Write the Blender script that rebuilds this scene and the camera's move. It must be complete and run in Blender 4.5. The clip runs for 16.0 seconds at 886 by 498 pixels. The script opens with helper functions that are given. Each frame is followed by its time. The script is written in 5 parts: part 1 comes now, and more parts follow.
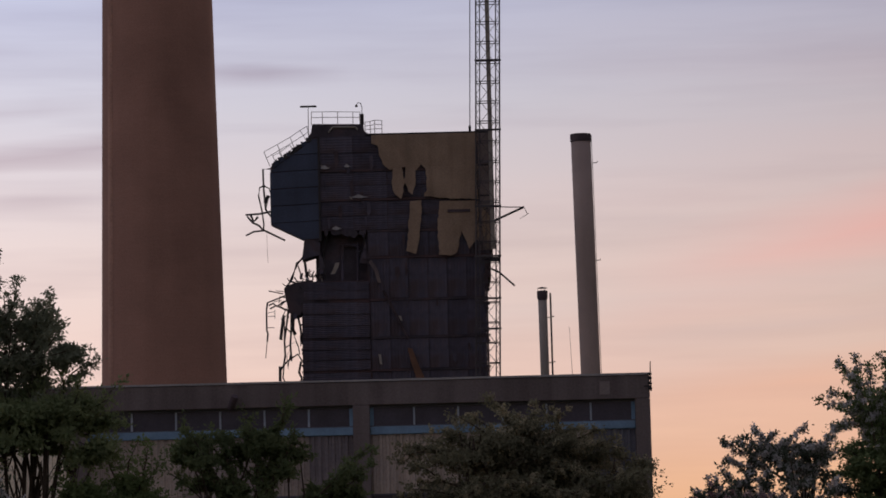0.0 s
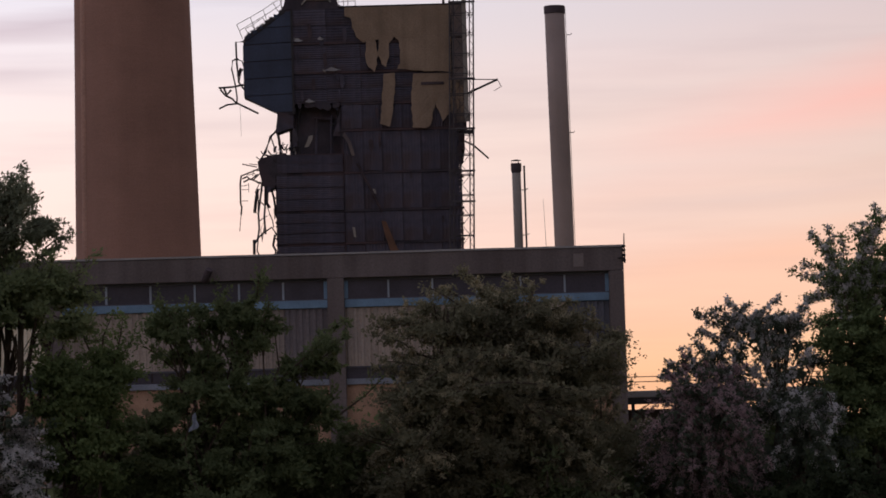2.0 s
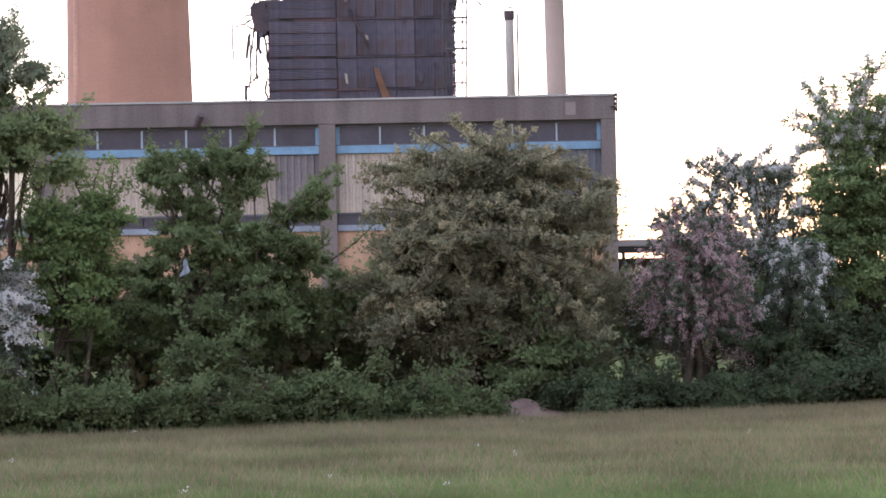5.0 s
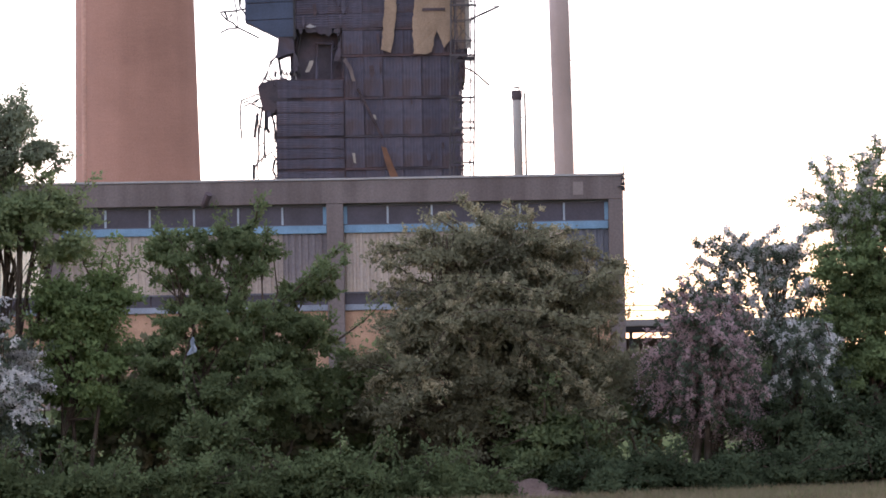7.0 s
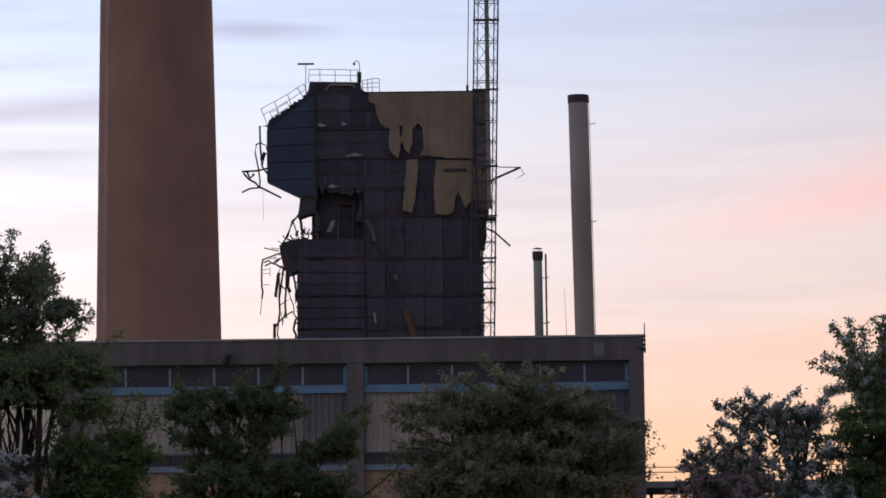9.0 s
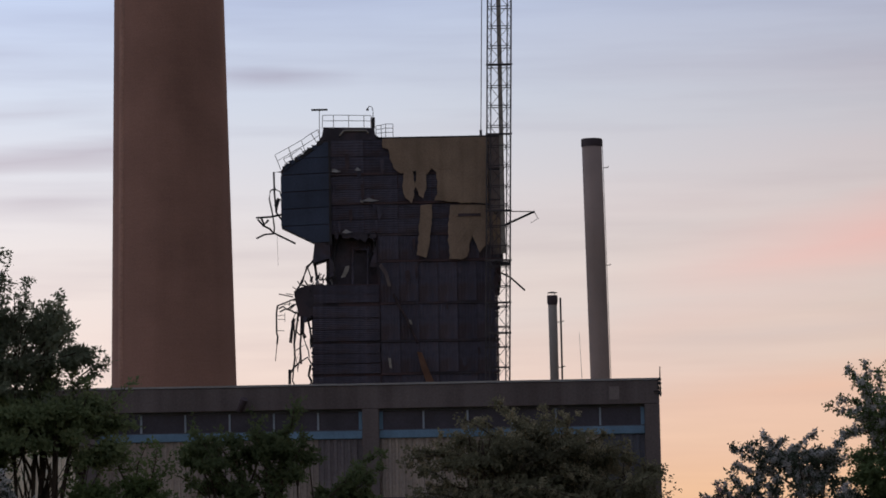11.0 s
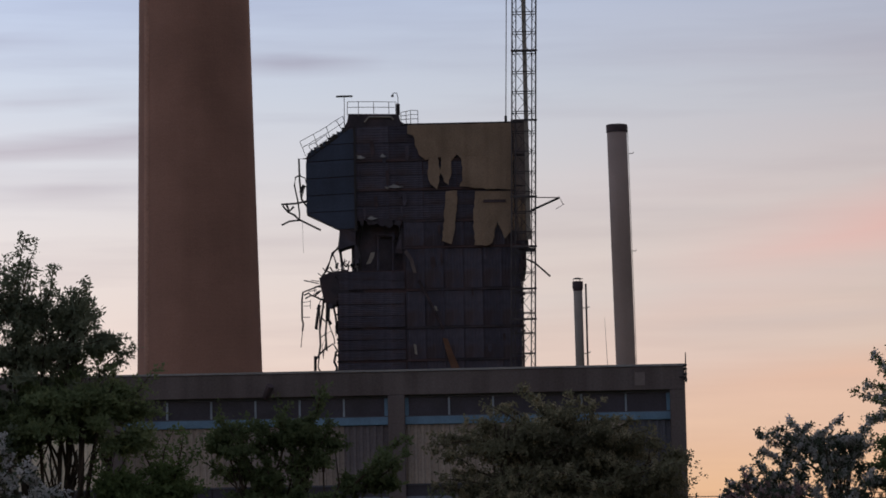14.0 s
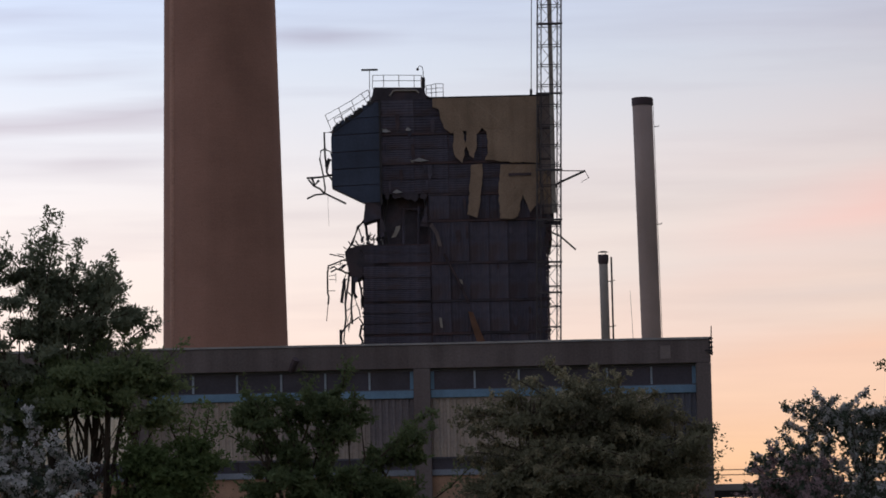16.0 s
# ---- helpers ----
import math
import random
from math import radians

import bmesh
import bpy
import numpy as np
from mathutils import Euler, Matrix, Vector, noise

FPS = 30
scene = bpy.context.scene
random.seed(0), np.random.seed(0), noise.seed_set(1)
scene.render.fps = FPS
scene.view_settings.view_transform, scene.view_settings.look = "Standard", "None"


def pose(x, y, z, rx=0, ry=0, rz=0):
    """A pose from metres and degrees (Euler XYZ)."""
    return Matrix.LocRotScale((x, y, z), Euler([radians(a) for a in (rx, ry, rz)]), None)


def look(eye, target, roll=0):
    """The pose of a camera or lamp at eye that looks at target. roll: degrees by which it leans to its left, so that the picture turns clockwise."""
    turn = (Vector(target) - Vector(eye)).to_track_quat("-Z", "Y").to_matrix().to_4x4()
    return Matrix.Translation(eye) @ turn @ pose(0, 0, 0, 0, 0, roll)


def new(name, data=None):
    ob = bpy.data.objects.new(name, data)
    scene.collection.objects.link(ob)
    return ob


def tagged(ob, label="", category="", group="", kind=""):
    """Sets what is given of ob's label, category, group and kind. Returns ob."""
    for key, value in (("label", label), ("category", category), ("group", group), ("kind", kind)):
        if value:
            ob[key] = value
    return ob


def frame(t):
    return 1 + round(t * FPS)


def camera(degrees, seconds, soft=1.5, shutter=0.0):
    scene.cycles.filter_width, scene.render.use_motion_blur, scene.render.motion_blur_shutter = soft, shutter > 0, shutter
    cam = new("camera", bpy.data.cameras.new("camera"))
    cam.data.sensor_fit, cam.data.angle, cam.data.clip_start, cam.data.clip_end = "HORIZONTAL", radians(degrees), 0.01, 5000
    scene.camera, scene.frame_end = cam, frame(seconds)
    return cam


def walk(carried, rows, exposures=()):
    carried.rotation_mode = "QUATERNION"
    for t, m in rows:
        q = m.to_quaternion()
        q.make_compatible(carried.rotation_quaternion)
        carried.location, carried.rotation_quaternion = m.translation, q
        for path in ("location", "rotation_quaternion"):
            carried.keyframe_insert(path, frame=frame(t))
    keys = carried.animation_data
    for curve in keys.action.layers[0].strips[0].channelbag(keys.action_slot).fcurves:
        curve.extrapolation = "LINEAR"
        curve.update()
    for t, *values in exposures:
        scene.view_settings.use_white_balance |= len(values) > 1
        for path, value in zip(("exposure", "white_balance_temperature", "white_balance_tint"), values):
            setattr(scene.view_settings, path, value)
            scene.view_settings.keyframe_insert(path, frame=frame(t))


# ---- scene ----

# camera: stands in the field at eye height and turns on the spot
cam = camera(17.83, 16.0, soft=1.7)
EYE = 1.6
ROWS = [
    (0.0, 0.000, 6.300, 1.421),
    (0.5, 0.121, 6.115, 1.459),
    (1.0, 0.325, 5.767, 1.107),
    (1.5, 0.464, 4.828, 1.340),
    (2.0, 0.463, 3.705, 1.620),
    (2.5, 0.362, 2.561, 1.561),
    (3.0, 0.315, 1.488, 1.657),
    (3.5, 0.276, 0.915, 1.622),
    (4.0, 0.376, 0.546, 1.445),
    (6.5, 0.540, 1.484, 0.979),
    (7.0, 0.443, 2.218, 1.032),
    (7.5, 0.359, 3.041, 1.147),
    (8.0, 0.274, 3.962, 0.860),
    (8.5, 0.167, 4.793, 0.760),
    (9.0, 0.073, 5.473, 0.690),
    (9.5, -0.066, 5.890, 0.682),
    (12.0, -0.225, 6.421, 1.205),
    (12.5, -0.203, 6.251, 0.935),
    (13.0, -0.278, 6.177, 0.973),
    (13.5, -0.392, 6.181, 0.905),
    (14.0, -0.729, 6.117, 1.138),
    (14.5, -1.012, 6.045, 1.253),
    (15.0, -1.168, 6.002, 1.142),
    (15.5, -1.182, 5.775, 1.015),
    (16.0, -1.258, 5.589, 1.147),
]
EXPOSURES = [
    (0.0, -0.13, 6900, 20), (1.0, -0.13, 6900, 20), (1.5, -0.1, 7000, 20), (2.0, 0.2, 7000, 20), (2.5, 0.78, 7000, 24), (3.0, 1.6, 6900, 14), (3.5, 2.05, 6700, 10), (4.0, 2.66, 6550, 10),
    (6.5, 2.86, 6350, 12), (7.0, 2.45, 6350, 12), (7.5, 1.8, 6400, 14), (8.0, 0.66, 6400, 18), (8.5, 0.45, 6330, 17), (9.0, 0.35, 6080, 11), (9.5, 0.3, 6120, 8),
    (12.0, -0.1, 6500, 11), (14.5, -0.08, 6400, 9), (16.0, 0.22, 6400, 9),
]
walk(cam, [(t, pose(0, 0, EYE, 0, 0, -yaw) @ pose(0, 0, 0, 90 + pitch) @ pose(0, 0, 0, 0, 0, -roll)) for t, yaw, pitch, roll in ROWS], EXPOSURES)

# ---- sky and light: shortly after sunset, afterglow low ahead on the right ----
SUN_AZ, SUN_EL = radians(25), radians(2.0)
world = bpy.data.worlds.new("dusk_sky")
scene.world = world
world.use_nodes = True
wt = world.node_tree
wt.nodes.clear()


def wn(kind, **values):
    n = wt.nodes.new(kind)
    for k, v in values.items():
        n.inputs[k].default_value = v
    return n


def wmath(op, a, b=None, clamp=False):
    n = wt.nodes.new("ShaderNodeMath")
    n.operation, n.use_clamp = op, clamp
    for i, v in enumerate((a, b)):
        if v is None:
            continue
        if isinstance(v, (int, float)):
            n.inputs[i].default_value = v
        else:
            wt.links.new(v, n.inputs[i])
    return n.outputs[0]


def wmix(kind, fac, a, b):
    n = wt.nodes.new("ShaderNodeMix")
    n.data_type, n.blend_type = "RGBA", kind
    for sock, v in ((n.inputs["Factor"], fac), (n.inputs["A"], a), (n.inputs["B"], b)):
        if isinstance(v, (int, float)):
            sock.default_value = v
        elif isinstance(v, tuple):
            sock.default_value = (*v, 1)
        else:
            wt.links.new(v, sock)
    return n.outputs["Result"]


def ramp_on(tree, source, stops):
    n = tree.nodes.new("ShaderNodeValToRGB")
    el = n.color_ramp.elements
    while len(el) < len(stops):
        el.new(0.5)
    for e, (p, c) in zip(el, stops):
        e.position, e.color = p, (*c, 1)
    tree.links.new(source, n.inputs[0])
    return n.outputs[0]


coord = wn("ShaderNodeTexCoord").outputs["Generated"]
sep = wn("ShaderNodeSeparateXYZ")
wt.links.new(coord, sep.inputs[0])
dx, dy, dz = sep.outputs
elev = ramp_on(wt, wmath("MAXIMUM", dz, 0.0), [
    (0.0, (0.84, 0.50, 0.28)), (0.03, (0.82, 0.555, 0.385)), (0.065, (0.775, 0.625, 0.57)),
    (0.11, (0.72, 0.652, 0.645)), (0.16, (0.575, 0.612, 0.705)), (0.21, (0.45, 0.53, 0.73)),
    (0.5, (0.42, 0.46, 0.58)), (1.0, (0.34, 0.38, 0.48))])
# streaks of thin cloud, drawn out along the horizon
mp = wn("ShaderNodeMapping", Scale=(5.0, 5.0, 60.0), Rotation=(0, 0.06, 0))
wt.links.new(coord, mp.inputs[0])
streak = wn("ShaderNodeTexNoise", Scale=1.0, Detail=4.0, Roughness=0.55)
wt.links.new(mp.outputs[0], streak.inputs["Vector"])
sk = wmath("MULTIPLY", wmath("SUBTRACT", streak.outputs[0], 0.47, clamp=True), 4.0, clamp=True)


def cloud_bar(height, rise, thick, x0, x1, soft_x):
    """A long thin bar of cloud: one at its middle line, fading out across thick and beyond x0 and x1."""
    off = wmath("SUBTRACT", dz, wmath("ADD", wmath("MULTIPLY", dx, rise), wmath("MULTIPLY", streak.outputs[0], 0.014)))
    across = wmath("SUBTRACT", 1.0, wmath("DIVIDE", wmath("ABSOLUTE", wmath("SUBTRACT", off, height)), thick), clamp=True)
    a = wmath("DIVIDE", wmath("SUBTRACT", dx, x0), soft_x, clamp=True)
    b = wmath("DIVIDE", wmath("SUBTRACT", x1, dx), soft_x, clamp=True)
    return wmath("MULTIPLY", across, wmath("MULTIPLY", a, b))


left = wmath("MULTIPLY", wmath("SUBTRACT", 0.06, dx, clamp=True), 7.0, clamp=True)
amount = wmath("ADD", wmath("MULTIPLY", left, 0.08), 0.32)
grey = wmix("MULTIPLY", wmath("MULTIPLY", sk, amount), elev, (0.62, 0.59, 0.66))
for weight, bar in ((0.62, (0.1645, 0.0, 0.0042, -0.098, -0.030, 0.03)), (0.66, (0.151, 0.09, 0.0062, -0.40, -0.105, 0.015)), (0.35, (0.157, 0.02, 0.0045, -0.19, -0.11, 0.03)), (0.3, (0.177, 0.03, 0.0045, -0.30, -0.14, 0.03)), (0.22, (0.124, 0.03, 0.0040, -0.17, -0.12, 0.02))):
    grey = wmix("MULTIPLY", wmath("MULTIPLY", cloud_bar(*bar), weight), grey, (0.66, 0.58, 0.62))
# pink veil towards the right
mp2 = wn("ShaderNodeMapping", Scale=(4.0, 4.0, 30.0), Location=(3.1, 0, 1.7), Rotation=(0, 0.18, 0))
wt.links.new(coord, mp2.inputs[0])
veil = wn("ShaderNodeTexNoise", Scale=1.0, Detail=3.0, Roughness=0.5)
wt.links.new(mp2.outputs[0], veil.inputs["Vector"])
vk = wmath("MULTIPLY", wmath("SUBTRACT", veil.outputs[0], 0.40, clamp=True), 3.5, clamp=True)
right = wmath("MULTIPLY", wmath("ADD", dx, 0.02, clamp=True), 6.0, clamp=True)
low = wmath("SUBTRACT", 1.0, wmath("MULTIPLY", dz, 4.6, clamp=True), clamp=True)
pink = wmix("MIX", wmath("MULTIPLY", wmath("MULTIPLY", vk, right), wmath("MULTIPLY", low, 0.38)), grey, (0.90, 0.54, 0.50))
pink = wmix("MIX", wmath("MULTIPLY", cloud_bar(0.072, 0.22, 0.020, 0.05, 0.6, 0.12), 0.8), pink, (0.93, 0.52, 0.50))
pink = wmix("MIX", wmath("MULTIPLY", cloud_bar(0.036, 0.12, 0.014, 0.03, 0.6, 0.10), 0.5), pink, (0.91, 0.56, 0.43))
pink = wmix("MIX", wmath("MULTIPLY", cloud_bar(0.060, 0.10, 0.006, 0.05, 0.6, 0.06), 0.35), pink, (0.62, 0.56, 0.58))
pink = wmix("MIX", wmath("MULTIPLY", cloud_bar(0.078, 0.08, 0.010, -0.05, 0.6, 0.08), 0.45), pink, (0.70, 0.64, 0.635))
# the sky away from the afterglow is darker
front = wmath("MULTIPLY_ADD", dy, 0.5)
wt.nodes[-1].inputs[2].default_value = 0.5
fall = wmath("MULTIPLY_ADD", wmath("POWER", front, 1.5), 0.46)
wt.nodes[-1].inputs[2].default_value = 0.53
tilt = wmath("SUBTRACT", 1.0, wmath("MULTIPLY", wmath("MAXIMUM", wmath("MINIMUM", dx, 0.25), -0.25), 1.15))
glow = wmix("MULTIPLY", 1.0, pink, wmath("MULTIPLY", fall, tilt))
nishita = wn("ShaderNodeTexSky")
nishita.sky_type, nishita.sun_disc = "NISHITA", False
nishita.sun_elevation, nishita.sun_rotation = SUN_EL, SUN_AZ
bg1, bg2 = wn("ShaderNodeBackground", Strength=1.0), wn("ShaderNodeBackground", Strength=0.012)
wt.links.new(glow, bg1.inputs[0])
wt.links.new(nishita.outputs[0], bg2.inputs[0])
add, out = wn("ShaderNodeAddShader"), wn("ShaderNodeOutputWorld")
wt.links.new(bg1.outputs[0], add.inputs[0])
wt.links.new(bg2.outputs[0], add.inputs[1])
wt.links.new(add.outputs[0], out.inputs[0])

sun = new("afterglow_sun", bpy.data.lights.new("afterglow_sun", "SUN"))
sun.data.energy, sun.data.angle, sun.data.color = 0.25, radians(25), (1.0, 0.72, 0.55)
sun.matrix_world = look((math.sin(SUN_AZ) * 50, math.cos(SUN_AZ) * 50, 50 * math.tan(radians(6)) + 1), (0, 0, 1))


# ---- materials ----
def material(name, base, rough=0.8, metal=0.0, vary=0.25, scale=1.0, bump=0.2, grain=18.0, second=None, streaks=0.0, island=0.0, objects=0.0, translucent=0.0, courses=0.0):
    """A surface with two scales of variation, an optional second colour in patches, rain streaks and a change from piece to piece."""
    m = bpy.data.materials.new(name)
    m.use_nodes = True
    nt = m.node_tree
    bsdf = nt.nodes["Principled BSDF"]
    bsdf.inputs["Roughness"].default_value, bsdf.inputs["Metallic"].default_value = rough, metal
    bsdf.inputs["Specular IOR Level"].default_value = 0.0 if rough > 0.93 else 0.3
    tc = nt.nodes.new("ShaderNodeTexCoord").outputs["Object"]

    def noise_tex(sc, detail=4.0, stretch=None):
        n = nt.nodes.new("ShaderNodeTexNoise")
        n.inputs["Scale"].default_value, n.inputs["Detail"].default_value = sc, detail
        v = tc
        if stretch:
            mpn = nt.nodes.new("ShaderNodeMapping")
            mpn.inputs["Scale"].default_value = stretch
            nt.links.new(tc, mpn.inputs[0])
            v = mpn.outputs[0]
        nt.links.new(v, n.inputs["Vector"])
        return n.outputs[0]

    def mix(kind, fac, a, b):
        n = nt.nodes.new("ShaderNodeMix")
        n.data_type, n.blend_type = "RGBA", kind
        for sock, v in ((n.inputs["Factor"], fac), (n.inputs["A"], a), (n.inputs["B"], b)):
            if isinstance(v, (int, float)):
                sock.default_value = v
            elif isinstance(v, tuple):
                sock.default_value = (*v, 1)
            else:
                nt.links.new(v, sock)
        return n.outputs["Result"]

    dark = tuple(c * (1 - vary) for c in base)
    lite = tuple(min(1, c * (1 + vary)) for c in base)
    col = ramp_on(nt, noise_tex(0.9 * scale, 5.0), [(0.3, dark), (0.7, lite)])
    if second:
        col = mix("MIX", ramp_on(nt, noise_tex(0.45 * scale, 6.0), [(0.48, (0, 0, 0)), (0.62, (1, 1, 1))]), col, second)
    fine = ramp_on(nt, noise_tex(grain * scale, 3.0), [(0.25, (0.78, 0.78, 0.78)), (0.75, (1.18, 1.18, 1.18))])
    col = mix("MULTIPLY", 0.8, col, fine)
    if streaks:
        s = ramp_on(nt, noise_tex(1.0, 4.0, (2.2 * scale, 2.2 * scale, 0.09 * scale)), [(0.35, (0.5, 0.48, 0.46)), (0.6, (1, 1, 1))])
        col = mix("MULTIPLY", streaks, col, s)
    if courses:
        c = ramp_on(nt, noise_tex(1.0, 3.0, (0.8, 0.8, 7.0)), [(0.35, (0.78, 0.76, 0.76)), (0.65, (1.1, 1.1, 1.1))])
        col = mix("MULTIPLY", courses, col, c)
    if island or objects:
        src = nt.nodes.new("ShaderNodeNewGeometry").outputs["Random Per Island"] if island else nt.nodes.new("ShaderNodeObjectInfo").outputs["Random"]
        k = island or objects
        col = mix("MULTIPLY", 1.0, col, ramp_on(nt, src, [(0.0, (1 - k, 1 - k, 1 - k)), (1.0, (1 + k, 1 + k, 1 + k * 0.7))]))
    nt.links.new(col, bsdf.inputs["Base Color"])
    if bump:
        b = nt.nodes.new("ShaderNodeBump")
        b.inputs["Strength"].default_value, b.inputs["Distance"].default_value = bump, 0.05
        nt.links.new(noise_tex(grain * 0.6 * scale, 4.0), b.inputs["Height"])
        nt.links.new(b.outputs[0], bsdf.inputs["Normal"])
    if translucent:
        tr, mx = nt.nodes.new("ShaderNodeBsdfTranslucent"), nt.nodes.new("ShaderNodeMixShader")
        nt.links.new(col, tr.inputs[0])
        mx.inputs[0].default_value = translucent
        nt.links.new(bsdf.outputs[0], mx.inputs[1])
        nt.links.new(tr.outputs[0], mx.inputs[2])
        nt.links.new(mx.outputs[0], nt.nodes["Material Output"].inputs[0])
    return m


CHIMNEY = material("chimney_brick_red_concrete", (0.335, 0.180, 0.138), 0.9, vary=0.14, scale=0.22, grain=60, streaks=0.18, courses=0.16, bump=0.2)
CHIMNEY_PALE = material("chimney_pale_band", (0.43, 0.245, 0.19), 0.9, vary=0.12, scale=0.3, streaks=0.3)
STACK = material("pale_stack_concrete", (0.345, 0.262, 0.235), 0.85, vary=0.1, scale=0.4, grain=60, streaks=0.3)
STACK_GREY = material("grey_stack_steel", (0.29, 0.25, 0.222), 0.7, vary=0.12, scale=0.6, grain=50, streaks=0.3)
DARK_STEEL = material("dark_steel", (0.045, 0.042, 0.045), 0.6, 0.3, vary=0.3, scale=1.0)
RUST = material("rusted_steel", (0.082, 0.060, 0.068), 0.85, 0.1, vary=0.35, scale=1.2)
MAST_STEEL = material("weathered_mast_steel", (0.085, 0.075, 0.08), 0.7, 0.2, vary=0.3, scale=1.0)
EDGE_SHEET = material("grimy_edge_sheet", (0.21, 0.165, 0.15), 0.85, vary=0.2, scale=0.6, second=(0.13, 0.105, 0.115), streaks=0.5)
GALV = material("weathered_galvanised_steel", (0.30, 0.30, 0.31), 0.5, 0.5, vary=0.2)
CLAD = material("slate_cladding", (0.090, 0.082, 0.117), 0.75, vary=0.3, scale=0.9, second=(0.080, 0.060, 0.073), streaks=0.4, objects=0.22)
CLAD_BLUE = material("blue_cladding", (0.045, 0.060, 0.102), 0.65, vary=0.2, scale=0.35, streaks=0.3, objects=0.12)
CORE = material("tower_interior_steelwork", (0.066, 0.057, 0.069), 0.85, vary=0.35, scale=0.5, second=(0.10, 0.065, 0.07))
INSUL = material("torn_yellow_insulation", (0.31, 0.222, 0.158), 0.9, vary=0.16, scale=0.5, streaks=0.35, bump=0.4)
ORANGE = material("orange_rust_plank", (0.165, 0.085, 0.055), 0.8, vary=0.25)
PALE = material("pale_torn_metal", (0.31, 0.28, 0.25), 0.6, 0.2, vary=0.2)
CONCRETE = material("weathered_concrete_fascia", (0.172, 0.140, 0.139), 0.9, vary=0.18, scale=0.7, second=(0.15, 0.12, 0.12), streaks=0.5, bump=0.3)
PATCH = material("paler_concrete_patch", (0.205, 0.168, 0.163), 0.9, vary=0.15, scale=1.5)
COPING = material("pale_coping", (0.33, 0.31, 0.31), 0.7, vary=0.15)
BLUE_PAINT = material("faded_blue_paint", (0.165, 0.275, 0.40), 0.6, vary=0.18, scale=1.2, streaks=0.3)
FRAME_GREY = material("grey_blue_mullion_paint", (0.31, 0.35, 0.42), 0.6, vary=0.15)
SCRAP = material("pale_blue_plastic", (0.30, 0.34, 0.41), 0.6, vary=0.2, scale=3)
SILL = material("grey_sill_paint", (0.22, 0.24, 0.29), 0.7, vary=0.2)
PANEL = material("cream_ribbed_panel", (0.375, 0.305, 0.268), 0.75, vary=0.14, scale=0.6, second=(0.31, 0.255, 0.24), streaks=0.6, objects=0.10)
PANEL_PALE = material("pale_ribbed_panel", (0.78, 0.68, 0.54), 0.7, vary=0.1)
PANEL_GREY = material("grey_ribbed_panel", (0.26, 0.215, 0.215), 0.75, vary=0.2, scale=0.6, second=(0.17, 0.145, 0.155), streaks=0.5)
PANEL_DARK = material("dark_grey_facade", (0.10, 0.10, 0.125), 0.7, vary=0.25, objects=0.1)
BRICK = material("orange_brick", (0.37, 0.225, 0.155), 0.9, vary=0.2, scale=2.0, grain=14)
ROOF = material("roofing_felt", (0.10, 0.10, 0.10), 0.95)
GLASS = material("dirty_window_glass", (0.055, 0.048, 0.066), 0.4, vary=0.3, scale=0.8, bump=0.02)
BARK = material("grey_brown_bark", (0.09, 0.07, 0.055), 0.95, vary=0.3, scale=6, bump=0.6)
SOIL = material("bare_pinkish_soil", (0.19, 0.135, 0.12), 0.95, vary=0.25, scale=3, bump=0.7)
GROUND = material("meadow_ground", (0.085, 0.10, 0.045), 0.95, vary=0.2, scale=1.5, second=(0.105, 0.105, 0.052), bump=0.5)
L_WILLOW = material("willow_leaves", (0.205, 0.225, 0.155), 0.95, vary=0.3, scale=1.2, bump=0, grain=4, island=0.08, translucent=0.38)
L_SAPLING = material("bright_sapling_leaves", (0.205, 0.245, 0.125), 0.95, vary=0.3, scale=1.2, bump=0, grain=4, island=0.08, translucent=0.45)
L_RIGHT = material("fresh_green_leaves", (0.128, 0.165, 0.075), 0.95, vary=0.3, scale=1.2, bump=0, grain=4, island=0.08, translucent=0.2)
L_YELLOW = material("yellow_green_leaves", (0.160, 0.210, 0.088), 0.95, vary=0.25, bump=0, grain=4, island=0.08, translucent=0.38)
L_GREEN = material("deep_green_leaves", (0.128, 0.158, 0.078), 0.95, vary=0.3, scale=1.2, bump=0, grain=4, island=0.08, translucent=0.38)
L_BROWN = material("olive_brown_hawthorn_leaves", (0.172, 0.163, 0.106), 0.95, vary=0.3, scale=1.3, bump=0, grain=4, island=0.08, translucent=0.38)
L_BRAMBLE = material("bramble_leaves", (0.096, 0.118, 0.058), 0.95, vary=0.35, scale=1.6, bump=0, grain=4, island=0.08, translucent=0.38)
# bramble green made darker to carry the shade below the right-hand trees
L_SHADE = material("shade_dark_leaves", (0.066, 0.084, 0.048), 0.95, vary=0.35, scale=1.6, bump=0, grain=4, island=0.08, translucent=0.38)
L_HAW = material("hawthorn_leaves", (0.105, 0.126, 0.092), 0.95, vary=0.3, bump=0, grain=4, island=0.08, translucent=0.38)
W_BLOSSOM = material("white_blossom", (0.60, 0.58, 0.58), 0.95, vary=0.12, bump=0, grain=4, island=0.08, translucent=0.38)
P_BLOSSOM = material("dusty_pink_blossom", (0.43, 0.305, 0.32), 0.95, vary=0.2, bump=0, grain=4, island=0.08, translucent=0.38)
F_BLOSSOM = material("faded_buff_blossom", (0.34, 0.30, 0.20), 0.95, vary=0.2, bump=0, grain=4, island=0.08, translucent=0.38)
G_GREEN = material("green_grass_blades", (0.134, 0.170, 0.070), 0.95, vary=0.3, scale=0.8, bump=0, island=0.16, translucent=0.38)
G_STRAW = material("seeding_straw_grass", (0.210, 0.172, 0.112), 0.95, vary=0.25, scale=0.8, bump=0, island=0.2, translucent=0.38)


